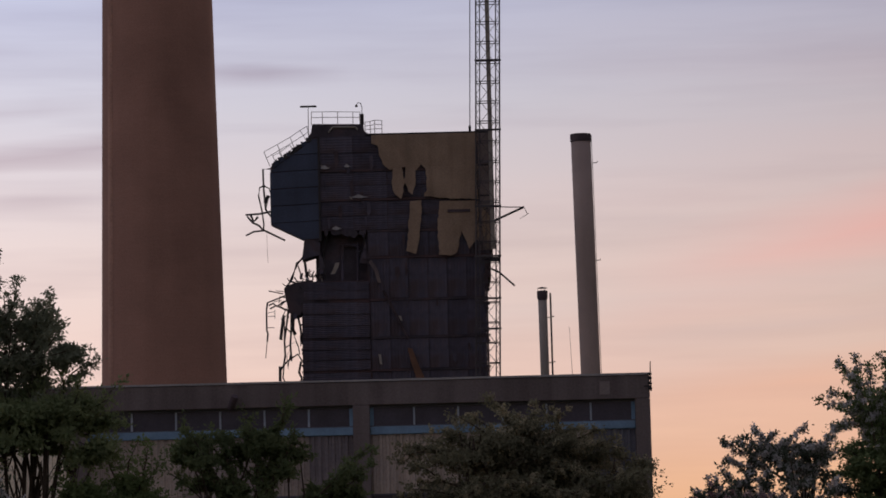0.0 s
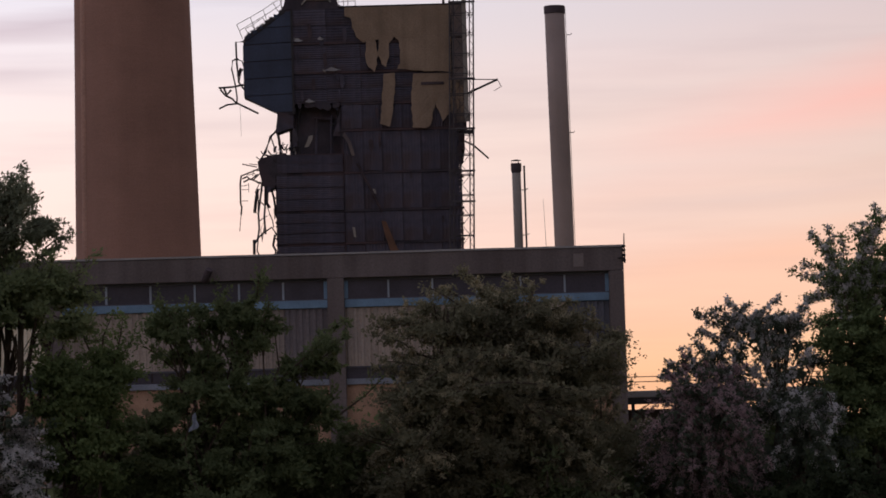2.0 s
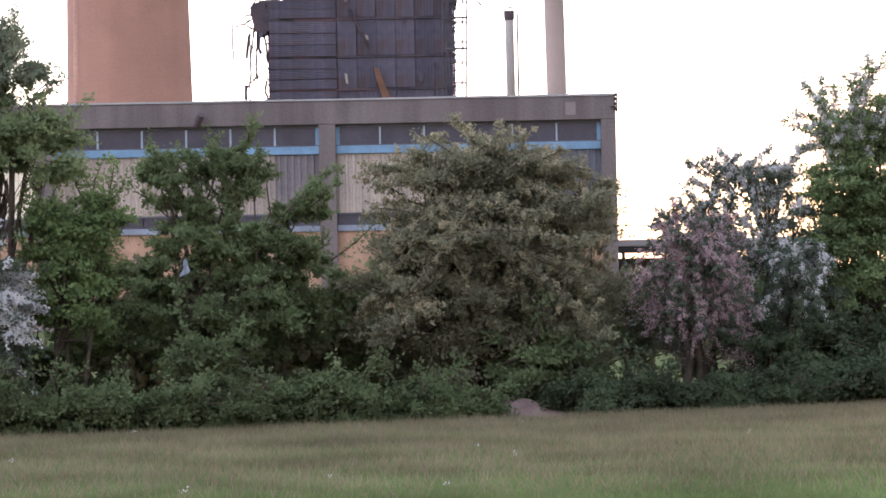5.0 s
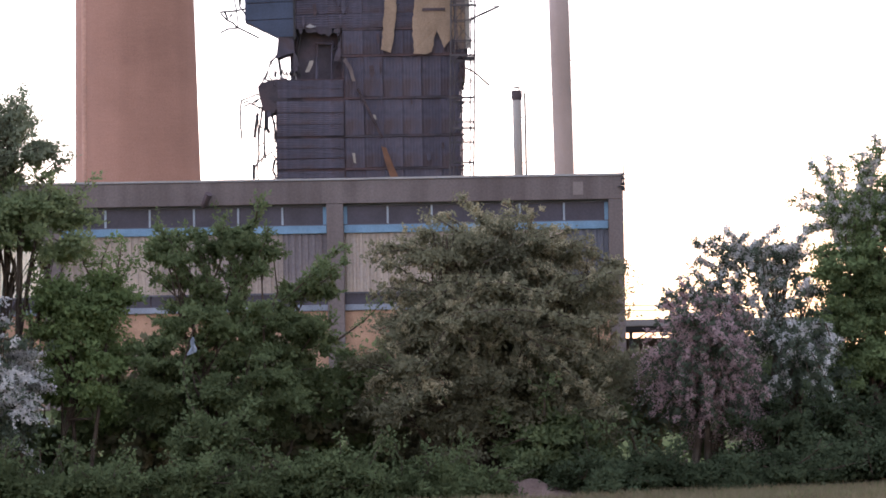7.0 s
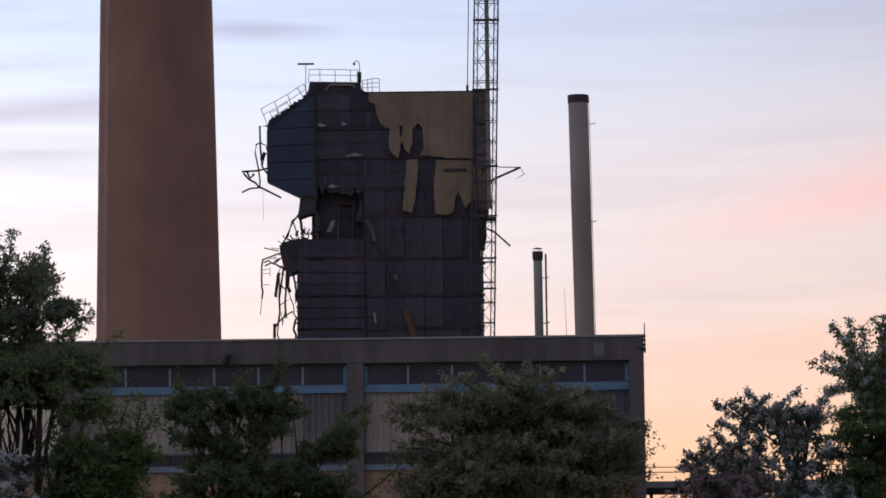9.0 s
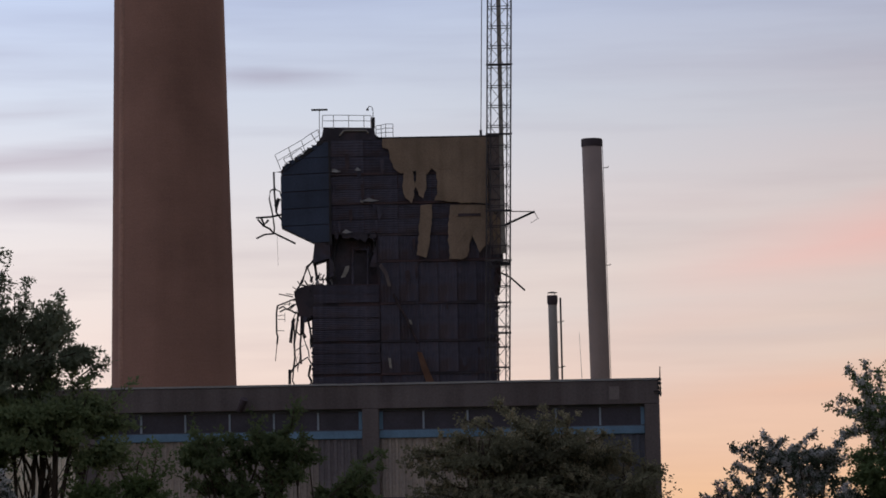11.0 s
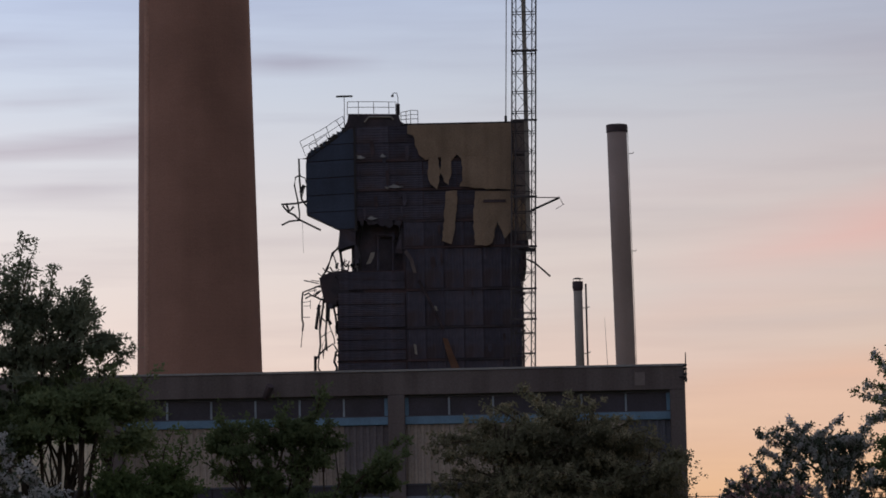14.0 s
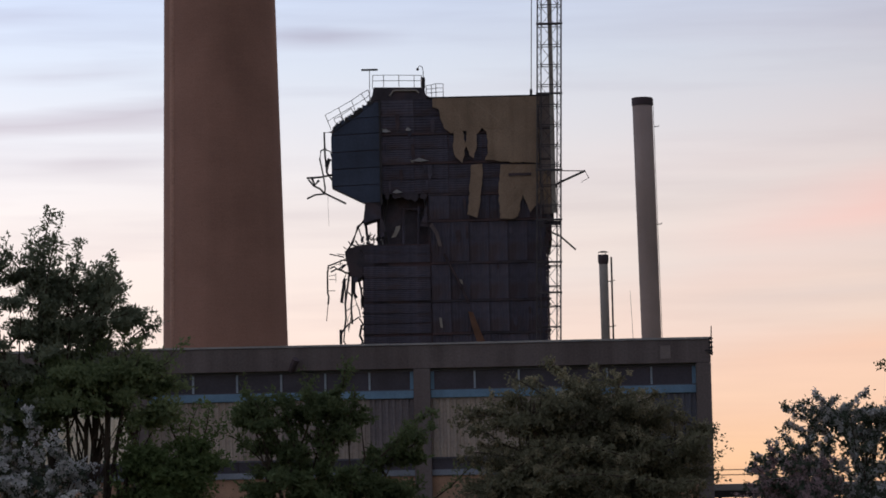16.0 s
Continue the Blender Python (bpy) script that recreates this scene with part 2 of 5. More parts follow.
# ---- mesh helpers ----
def thing(name, at, label, category, group="", kind=""):
    ob = new(name)
    ob.location = at
    ob.empty_display_size = 0.2
    return tagged(ob, label, category, group, kind)


def finish(ob, parent):
    if parent is not None:
        ob.parent = parent
        ob.matrix_parent_inverse = Matrix.Translation(-parent.location)
    return ob


def part(name, bm, mat, parent=None, label="", smooth=False):
    """Links a bmesh, made in world places, as one mesh object under a thing or a part."""
    bmesh.ops.recalc_face_normals(bm, faces=bm.faces)
    me = bpy.data.meshes.new(name)
    bm.to_mesh(me)
    bm.free()
    me.materials.append(mat)
    if smooth:
        me.polygons.foreach_set("use_smooth", [True] * len(me.polygons))
    return tagged(finish(new(name, me), parent), label)


def shared(name, me, at, parent, turn=(0, 0, 0)):
    """A piece on shared mesh data."""
    ob = finish(new(name, me), parent)
    ob.location, ob.rotation_euler = at, turn
    return ob


def box(bm, x0, x1, y0, y1, z0, z1, bevel=0.0):
    vs = bmesh.ops.create_cube(bm, size=1.0)["verts"]
    for v in vs:
        v.co = Vector((x0 + (v.co.x + 0.5) * (x1 - x0), y0 + (v.co.y + 0.5) * (y1 - y0), z0 + (v.co.z + 0.5) * (z1 - z0)))
    if bevel:
        es = list({e for v in vs for e in v.link_edges})
        bmesh.ops.bevel(bm, geom=es, offset=bevel, segments=1, affect="EDGES")
    return bm


def boxed(*a, **k):
    return box(bmesh.new(), *a, **k)


def tube(bm, points, radii, n=6):
    """A tapered tube through the points."""
    if isinstance(radii, (int, float)):
        radii = [radii] * len(points)
    pts = [Vector(p) for p in points]
    rings = []
    for i, (p, r) in enumerate(zip(pts, radii)):
        d = (pts[min(i + 1, len(pts) - 1)] - pts[max(i - 1, 0)]).normalized()
        a = d.cross(Vector((0, 0, 1)) if abs(d.z) < 0.9 else Vector((1, 0, 0))).normalized()
        b = d.cross(a)
        rings.append([bm.verts.new(p + r * (math.cos(2 * math.pi * k / n) * a + math.sin(2 * math.pi * k / n) * b)) for k in range(n)])
    for r0, r1 in zip(rings, rings[1:]):
        for k in range(n):
            bm.faces.new((r0[k], r0[(k + 1) % n], r1[(k + 1) % n], r1[k]))
    bm.faces.new(rings[0][::-1])
    bm.faces.new(rings[-1])
    return bm


def tubed(points, radii, n=6):
    return tube(bmesh.new(), points, radii, n)


def prism(bm, outline, front, back):
    """An outline in x and z, extruded from front (a number or a function of x) to back."""
    fy = front if callable(front) else (lambda x: front)
    by = back if callable(back) else (lambda x: back)
    a = [bm.verts.new((x, fy(x), z)) for x, z in outline]
    b = [bm.verts.new((x, by(x), z)) for x, z in outline]
    bm.faces.new(a)
    bm.faces.new(b[::-1])
    for i in range(len(a)):
        j = (i + 1) % len(a)
        bm.faces.new((a[i], b[i], b[j], a[j]))
    return bm


def rings(profile, cx, cy, n=48):
    """A turned body from (radius, height, shift in x) rows."""
    bm = bmesh.new()
    rows = []
    for r, z, s in profile:
        rows.append([bm.verts.new((cx + s + r * math.cos(2 * math.pi * k / n), cy + r * math.sin(2 * math.pi * k / n), z)) for k in range(n)])
    for a, b in zip(rows, rows[1:]):
        for k in range(n):
            bm.faces.new((a[k], a[(k + 1) % n], b[(k + 1) % n], b[k]))
    bm.faces.new(rows[0][::-1])
    bm.faces.new(rows[-1])
    return bm


# ---- ground ----
bm = bmesh.new()
bmesh.ops.create_grid(bm, x_segments=60, y_segments=60, size=2400)
tagged(part("ground", bm, GROUND), "flat meadow ground of grass and soil", "ground", kind="structure")

# ---- low factory building ----
FY, RECESS = 100.0, 0.28
LEFT, RIGHT, BACK, TOP = -33.0, 7.2, 128.0, 8.05
factory = thing("factory_building", (-8, 112, 0), "low concrete factory building with blue window strip", "building")
PIERS = [(6.67, 7.2), (-3.34, -2.74), (-13.37, -12.77), (-23.4, -22.8), (-33.0, -32.8)]
part("fascia", box(boxed(LEFT, RIGHT, FY, FY + 0.5, 7.15, TOP - 0.07, bevel=0.015), RIGHT - 0.5, RIGHT, FY + 0.5, BACK, 7.15, TOP - 0.07), CONCRETE, factory, "stained brown-grey concrete fascia")
x = LEFT
while x < RIGHT - 0.05:
    x1 = min(x + 2.4, RIGHT + 0.03)
    part("coping", boxed(x, x1 - 0.012, FY - 0.04, FY + 0.55, TOP - 0.067 + random.uniform(0, 0.01), TOP + random.uniform(0, 0.012)), COPING, factory, "pale metal roof coping")
    x = x1
part("roof", boxed(LEFT, RIGHT - 0.52, FY + 0.52, BACK, 7.4, 7.6), ROOF, factory)
part("side_wall", boxed(RIGHT - 0.35, RIGHT - 0.05, FY + 0.56, BACK, 0, 7.147), CONCRETE, factory)
part("rear_wall", boxed(LEFT, RIGHT - 0.36, BACK - 0.3, BACK, 0, 7.39), CONCRETE, factory)
part("end_wall", boxed(LEFT, LEFT + 0.3, FY + 0.56, BACK - 0.31, 0, 7.39), CONCRETE, factory)
for a, b in PIERS:
    part("pier", boxed(a, b, FY, FY + 0.55, 0, 7.147, bevel=0.02), CONCRETE, factory, "concrete pier")
for (r0, r1), (l0, l1) in zip(PIERS, PIERS[1:]):
    x0, x1 = l1, r0
    wy = FY + RECESS
    step = (x1 - x0) / 6
    # the frame is coloured dark to stand for the shadow line below the fascia
    window = part("window", box(boxed(x0, x1, wy, wy + 0.09, 7.06, 7.147), x0, x1, wy + 0.01, wy + 0.08, 6.392, 6.43), PANEL_DARK, factory, "window strip frame, coloured dark for the shadow line")
    for a, b in ((x0, x0 + 0.13), (x1 - 0.13, x1)):
        part("jamb", boxed(a, b, wy, wy + 0.09, 6.432, 7.058), BLUE_PAINT, window, "blue jamb")
    for i in range(6):
        if i:
            part("mullion", boxed(x0 + i * step - 0.035, x0 + i * step + 0.035, wy + 0.005, wy + 0.085, 6.432, 7.058), FRAME_GREY, window, "grey-blue mullion")
        part("pane", boxed(x0 + i * step + 0.05, x0 + (i + 1) * step - 0.05, wy + 0.045, wy + 0.055, 6.432, 7.058), GLASS, window, "dark dirty glass pane")
    part("blue_band", boxed(x0, x1, wy - 0.06, wy + 0.1, 6.11, 6.39, bevel=0.015), BLUE_PAINT, factory, "faded blue horizontal band")
    part("backing_wall", boxed(x0, x1, wy + 0.2, wy + 0.27, 3.2, 7.14), CORE, factory)
    for i in range(6):
        a, b = x0 + i * step + 0.006, x0 + (i + 1) * step - 0.006
        edge, k = [(a, 0.07)], a + 0.05
        while k < b - 0.16:
            edge += [(k, 0.07), (k + 0.02, 0.025), (k + 0.12, 0.025), (k + 0.14, 0.07)]
            k += 0.24
        edge.append((b, 0.07))
        bm = bmesh.new()
        lo = [bm.verts.new((px, wy + py, 4.02)) for px, py in edge] + [bm.verts.new((b, wy + 0.11, 4.02)), bm.verts.new((a, wy + 0.11, 4.02))]
        hi = [bm.verts.new(v.co + Vector((0, 0, 2.088))) for v in lo]
        bm.faces.new(lo)
        bm.faces.new(hi[::-1])
        for q in range(len(lo)):
            w = (q + 1) % len(lo)
            bm.faces.new((lo[q], lo[w], hi[w], hi[q]))
        # single panels take a darker, paler or greyer tone than the rest
        dark_panel = r0 > 6 and i == 5
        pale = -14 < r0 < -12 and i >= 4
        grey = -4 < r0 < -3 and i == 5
        part("ribbed_panel", bm, PANEL_DARK if dark_panel else PANEL_PALE if pale else PANEL_GREY if grey else PANEL, factory, "dark ribbed panel" if dark_panel else "pale ribbed panel" if pale else "grey ribbed panel" if grey else "")
    low_window = part("low_window", boxed(x0, x1, wy + 0.0, wy + 0.1, 3.96, 4.018), PANEL_DARK, factory, "dark strip window above the sill")
    for i in range(6):
        part("low_pane", boxed(x0 + i * step + 0.02, x0 + (i + 1) * step - 0.02, wy + 0.05, wy + 0.06, 3.58, 3.958), GLASS, low_window, "dark glass pane")
    part("sill", boxed(x0, x1, wy - 0.05, wy + 0.15, 3.36, 3.575, bevel=0.015), SILL, factory, "pale grey sill")
    part("plinth_wall", boxed(x0, x1, wy + 0.05, wy + 0.3, 0, 3.355), BRICK, factory)
part("repair_patch", boxed(5.42, 5.78, FY - 0.012, FY + 0.1, 7.32, 7.78), PATCH, factory, "pale repair patch on the fascia")
# spout that leans out of the fascia, and the aerial on the corner
part("spout", tubed([(-7.68, FY + 0.05, 7.16), (-7.58, FY - 0.15, 7.34), (-7.47, FY - 0.3, 7.56)], [0.11, 0.12, 0.13], 10), RUST, factory, "rusty overflow spout")
aerial = thing("aerial", (7.23, 99.9, 7.45), "thin pole aerial with insulators on the roof corner", "aerial")
part("pole", tubed([(7.24, 99.95, 7.4), (7.23, 99.95, 8.05), (7.24, 99.95, 8.45)], [0.035, 0.026, 0.018]), DARK_STEEL, aerial)
for z in (7.5, 7.68, 7.86, 8.0):
    part("insulator", rings([(0.02, z - 0.05, 0), (0.075, z - 0.02, 0), (0.075, z + 0.02, 0), (0.02, z + 0.05, 0)], 7.21, 99.95, 10), DARK_STEEL, aerial)
part("bracket", boxed(7.0, 7.22, 99.93, 99.97, 7.55, 7.6), DARK_STEEL, aerial)

# flat canopy far beside the building, and the wires above it
canopy = thing("platform_canopy", (10, 106, 0), "low flat-roofed pale-edged canopy beside the factory", "canopy")
part("canopy_roof", boxed(7.45, 15, 105, 109, 2.66, 2.92, bevel=0.03), COPING, canopy, "pale flat roof edge")
part("beam", boxed(7.5, 14.95, 105.1, 105.35, 2.42, 2.657, bevel=0.02), DARK_STEEL, canopy, "dark beam under the roof edge")
for x in (7.7, 9.6, 11.5, 13.4, 14.8):
    part("post", boxed(x, x + 0.12, 105.2, 105.32, 0, 2.5), DARK_STEEL, canopy)
part("canopy_back", boxed(7.45, 15, 108.8, 108.9, 0, 2.25), CONCRETE, canopy)
for z in (3.36, 3.56):
    tagged(part("overhead_wire", tubed([(-35, 112, z + 0.1), (9, 112, z), (60, 112, z + 0.2)], 0.018, 5), DARK_STEEL), "thin dark overhead wire beside the railway", "wire", group="overhead wires")
for x in (-34.9, 59.9):
    tagged(part("wire_pole", tubed([(x, 112, 0), (x, 112, 4.2)], 0.12, 8), DARK_STEEL), "dark steel pole carrying overhead wires", "pole", group="wire poles")

# ---- tall chimney ----
CX, CY = -22.87, 230.0
K = CY / 230.0
chimney = thing("tall_chimney", (CX * K, CY, 0), "massive tapering red-brown concrete chimney", "chimney")
prof = [((5.366 - 0.01735 * z) * K, z, -0.0054 * z) for z in (0, 4, 8, 12, 16, 20, 24, 28, 32, 36, 40, 44, 48, 52, 56, 60, 64)]
part("shaft", rings(prof, CX * K, CY, 96), CHIMNEY, chimney, "red-brown concrete shaft", smooth=True)


def on_shaft(deg, z, off=0.0):
    r = (5.366 - 0.01735 * z) * K + off
    return (CX * K - 0.0054 * z + r * math.cos(radians(deg)), CY + r * math.sin(radians(deg)), z)


for deg, r in ((218, 0.42),):
    part("conductor_pipe", tubed([on_shaft(deg, z, -0.24) for z in range(0, 65, 4)], r, 14), CHIMNEY_PALE, chimney, "pale vertical pipe along the shaft")

# ---- the two slim stacks ----
stack = thing("slim_concrete_stack", (10.4, 200, 0), "slim pale grey-pink concrete stack with dark cap", "chimney", group="slim stacks")
part("shaft", rings([(0.70, 0, 0), (0.70, 14.6, -0.15), (0.71, 24, -0.27), (0.71, 31.2, -0.36)], 10.4, 200, 40), STACK, stack, smooth=True)
part("cap", rings([(0.70, 31.12, -0.36), (0.75, 31.15, -0.36), (0.75, 31.68, -0.365), (0.62, 31.7, -0.365)], 10.4, 200, 40), RUST, stack, "dark cap ring")
lad = bmesh.new()
for o in (0.0, 0.10):
    tube(lad, [(11.1 + o - 0.012 * z - 0.02, 199.9, z) for z in (0, 16, 31.6)], 0.02, 5)
part("ladder", lad, DARK_STEEL, stack, "thin dark climbing ladder")
for z in (22.6, 29.6):
    part("bracket", tubed([(10.85, 199.95, z), (11.15, 199.9, z), (11.2, 199.9, z + 0.1)], 0.03, 5), DARK_STEEL, stack)
small = thing("small_steel_stack", (6.3, 180, 0), "short grey steel stack with dark collar and hat", "chimney", group="slim stacks")
part("shaft", rings([(0.28, 0, 0), (0.28, 13.4, 0), (0.285, 18.2, -0.03)], 6.31, 180, 28), STACK_GREY, small, smooth=True)
part("collar", rings([(0.285, 18.0, -0.03), (0.34, 18.2, -0.03), (0.34, 18.6, -0.03), (0.30, 18.62, -0.03)], 6.31, 180, 28), RUST, small, "dark collar")
part("rain_hat", rings([(0.32, 18.78, -0.02), (0.33, 18.80, -0.02), (0.10, 18.86, -0.02)], 6.31, 180, 20), DARK_STEEL, small)
for a in (0.9, 3.0, 5.1):
    part("hat_strut", tubed([(6.28 + 0.28 * math.cos(a), 180 + 0.28 * math.sin(a), 18.6), (6.28 + 0.28 * math.cos(a), 180 + 0.28 * math.sin(a), 18.79)], 0.012, 4), DARK_STEEL, small)
part("side_pipe", tubed([(6.82, 179.9, 0), (6.8, 179.9, 13.4), (6.79, 179.9, 18.45)], 0.06, 8), DARK_STEEL, small, "thin dark side pipe")
for z in (14.0, 16.9):
    part("stay", tubed([(6.5, 180, z), (6.8, 179.9, z), (7.0, 179.9, z + 0.08)], 0.03, 5), DARK_STEEL, small)
tagged(part("thin_mast", tubed([(9.2, 200, 0), (8.95, 200, 14.6), (8.83, 200, 17.9)], [0.05, 0.022, 0.012], 6), GALV), "hair-thin metal mast behind the factory roof", "mast")

# ---- half-demolished tower ----
TY = 260.0
tower = thing("ruined_boiler_tower", (-5, 268, 0), "half-demolished dark clad industrial tower with torn insulation", "building")
BACKY = 274.0


def wing(x):
    return TY + 0.35 + max(0.0, -11.4 - x) * 0.3


part("lower_core", boxed(-13.2, 3.85, TY + 0.35, BACKY, 0, 27.6), CORE, tower, "dark steel structure")
part("neck_core", boxed(-7.05, 4.4, TY + 0.35, BACKY - 0.05, 27.62, 32.4), CORE, tower)
part("neck_rear", boxed(-11.85, -7.07, TY + 1.5, BACKY - 0.05, 27.62, 32.4), CORE, tower)
part("upper_core", prism(bmesh.new(), [(-11.4, 32.42), (4.5, 32.42), (4.55, 41.15), (-11.4, 41.15)], TY + 0.35, BACKY - 0.1), CORE, tower)
part("wing_core", prism(bmesh.new(), [(-15.98, 33.15), (-12.75, 31.47), (-11.42, 31.3), (-11.42, 41.1), (-12.14, 41.1), (-13.6, 39.9), (-15.4, 39.1), (-15.95, 38.6)], wing, lambda x: wing(x) + (1.2 if x < -12 else 3.0)), CORE, tower)
part("penthouse", prism(bmesh.new(), [(-12.3, 41.16), (-6.3, 41.16), (-7.1, 41.6), (-7.17, 42.28), (-11.9, 42.4), (-12.05, 41.6)], TY + 0.6, TY + 7), CORE, tower, "dark roof penthouse")
part("roof_edge", boxed(-7.0, 4.6, TY + 0.1, BACKY - 0.1, 41.152, 41.3, bevel=0.03), DARK_STEEL, tower)
part("skylight_frame", tube(tube(tubed([(-10.4, TY + 0.5, 41.55), (-10.0, TY + 0.5, 42.05)], 0.09), [(-10.0, TY + 0.5, 42.05), (-6.9 - 1.0, TY + 0.5, 42.0)], 0.09), [(-7.9, TY + 0.5, 42.0), (-7.7, TY + 0.5, 41.75)], 0.09), PALE, tower, "pale bent roof frame")
# girts
for z in (37.86, 35.11, 32.15, 29.68, 25.74, 22.23, 19.21, 15.7, 12.2, 8.7, 5.2, 1.7):
    x0 = -11.4 if z > 32.3 else (-7.0 if z > 27.7 else -6.85)
    part("girt", boxed(x0, 4.5 if z > 29 else 3.9, TY + 0.08, TY + 0.34, z - 0.09, z + 0.09), CORE, tower, "dark rusty horizontal girt")
# cladding sheets, row by row
rng = random.Random(11)
sheet_cache = {}


def sheet(w, h, corrug):
    """A ribbed sheet about its centre; the ribs run upright or level."""
    key = (round(w, 2), round(h, 2), corrug)
    if key not in sheet_cache:
        bm = bmesh.new()
        n = 6
        rows = []
        for back in (0.0, 0.04):
            grid = []
            for i in range(2 * n + 1):
                f = i / (2 * n) - 0.5
                y = back - (0.0 if i % 2 else 0.028)
                ends = ((f * w, y, -h / 2), (f * w, y, h / 2)) if corrug == "v" else ((-w / 2, y, f * h), (w / 2, y, f * h))
                grid.append([bm.verts.new(e) for e in ends])
            rows.append(grid)
        front_row, back_row = rows
        for q in range(2 * n):
            a, b, c, d = front_row[q], front_row[q + 1], back_row[q], back_row[q + 1]
            bm.faces.new((a[0], b[0], b[1], a[1]))
            bm.faces.new((c[0], c[1], d[1], d[0]))
            bm.faces.new((a[0], c[0], d[0], b[0]))
            bm.faces.new((a[1], b[1], d[1], c[1]))
        for q in (0, 2 * n):
            bm.faces.new((front_row[q][0], front_row[q][1], back_row[q][1], back_row[q][0]))
        bmesh.ops.recalc_face_normals(bm, faces=bm.faces)
        me = bpy.data.meshes.new("cladding_sheet")
        bm.to_mesh(me)
        bm.free()
        sheet_cache[key] = me
    return sheet_cache[key]


def clad(mat, x0, x1, z0, z1, nx, nz, corrug, skip=0.0, y=TY + 0.16):
    w, h = (x1 - x0) / nx, (z1 - z0) / nz
    for i in range(nx):
        for j in range(nz):
            if rng.random() < skip:
                continue
            me = sheet(w - 0.03, h - 0.04, corrug)
            if not me.materials:
                me.materials.append(mat)
            shared("cladding_sheet", me, (x0 + (i + 0.5) * w + rng.uniform(-0.03, 0.03), y + rng.uniform(-0.04, 0.06), z0 + (j + 0.5) * h + rng.uniform(-0.03, 0.03)), tower, (rng.uniform(-0.02, 0.02), rng.gauss(0, 0.006), rng.uniform(-0.02, 0.02)))


for z0, z1 in ((1.82, 5.08), (5.32, 8.58), (8.82, 12.08), (12.32, 15.58), (15.82, 19.09), (19.33, 22.11), (22.35, 25.62)):
    clad(CLAD, -6.8, 3.85, z0, z1, 6, 1, "v", 0.0)
    clad(CLAD, -13.1, -6.9, z0, z1, 1, 3, "h", 0.0)
clad(CLAD, -6.8, 3.85, 25.86, 29.56, 6, 1, "v", 0.0)
clad(CLAD, -13.0, -6.9, 25.86, 27.55, 1, 2, "h", 0.0)
clad(CLAD, -6.95, 4.3, 29.8, 32.03, 6, 1, "v", 0.0)
clad(CLAD, -11.35, 4.4, 32.27, 34.99, 5, 2, "h", 0.0)
clad(CLAD, -11.35, 4.4, 35.23, 37.74, 5, 2, "h", 0.0)
clad(CLAD, -11.35, 4.4, 37.98, 41.1, 5, 2, "h", 0.0)
# blue chamfered wing
zs = [31.6, 33.3, 34.9, 36.5, 38.1, 39.6, 41.0]
for z0, z1 in zip(zs, zs[1:]):
    def cut(z):
        if z < 33.1:
            return -12.75 - (z - 31.47) * 1.95
        if z > 38.6:
            return -15.95 + (z - 38.6) * 1.52
        return -16.0
    a, b = max(-16.0, cut(z0)), max(-16.0, cut(z1 - 0.07))
    part("blue_sheet", prism(bmesh.new(), [(a, z0), (-11.45, z0), (-11.45, z1 - 0.07), (b, z1 - 0.07)], lambda x: wing(x) - 0.16 - rng.uniform(0, 0.03), lambda x: wing(x) - 0.06), CLAD_BLUE, tower, "blue cladding sheet on the chamfered corner")
part("corner_post", boxed(-11.45, -11.25, TY - 0.02, TY + 0.3, 31.3, 41.1), DARK_STEEL, tower)
part("corner_column", boxed(4.32, 4.62, TY + 0.1, TY + 0.5, 29.2, 41.15), DARK_STEEL, tower)
part("corner_column", boxed(3.86, 4.04, TY + 0.1, TY + 0.5, 0, 29.2), CORE, tower)


# torn insulation, ragged along the bottom
def torn(outline, y=TY - 0.12, curl=0.0):
    zb = min(z for _, z in outline)
    zt = max(z for _, z in outline)
    pts = []
    for (xa, za), (xb, zb2) in zip(outline, outline[1:] + outline[:1]):
        n = max(1, int(math.hypot(xb - xa, zb2 - za) / 0.35))
        for i in range(n):
            f = i / n
            j = 0.0 if (za > zt - 0.3 and zb2 > zt - 0.3) else 0.07
            pts.append((xa + (xb - xa) * f + rng.uniform(-j, j), za + (zb2 - za) * f + rng.uniform(-j, j)))
    bm = prism(bmesh.new(), pts, y, y + 0.08)
    for v in bm.verts:
        v.co.y -= curl * ((zt - v.co.z) / (zt - zb)) ** 2 + 0.03 * math.sin(v.co.x * 3.1)
    part("insulation_sheet", bm, INSUL, tower, "torn hanging yellow insulation sheet")


torn([(-6.4, 41.12), (3.40, 41.12), (3.36, 38.1), (-1.47, 37.95), (-1.9, 38.3), (-2.36, 37.7), (-3.3, 38.1), (-3.51, 38.0), (-4.72, 37.86), (-5.39, 38.4), (-5.75, 39.19), (-5.84, 40.15), (-6.41, 40.37)])
torn([(-4.46, 38.0), (-3.55, 38.0), (-3.43, 36.52), (-3.71, 34.95), (-4.38, 35.48), (-4.58, 36.28)], TY - 0.16, 0.25)
torn([(-3.3, 38.2), (-2.36, 37.9), (-2.45, 36.3), (-2.66, 35.35), (-3.07, 35.73), (-3.42, 36.79)], TY - 0.18, 0.2)
torn([(-1.47, 38.1), (3.36, 38.15), (3.32, 34.9), (-0.2, 35.0), (-0.83, 35.17), (-1.61, 35.18), (-1.35, 36.2)], TY - 0.15, 0.1)
torn([(-2.93, 34.83), (-1.88, 34.92), (-2.02, 32.29), (-2.47, 29.88), (-3.36, 30.21), (-3.11, 32.83)], TY - 0.14, 0.3)
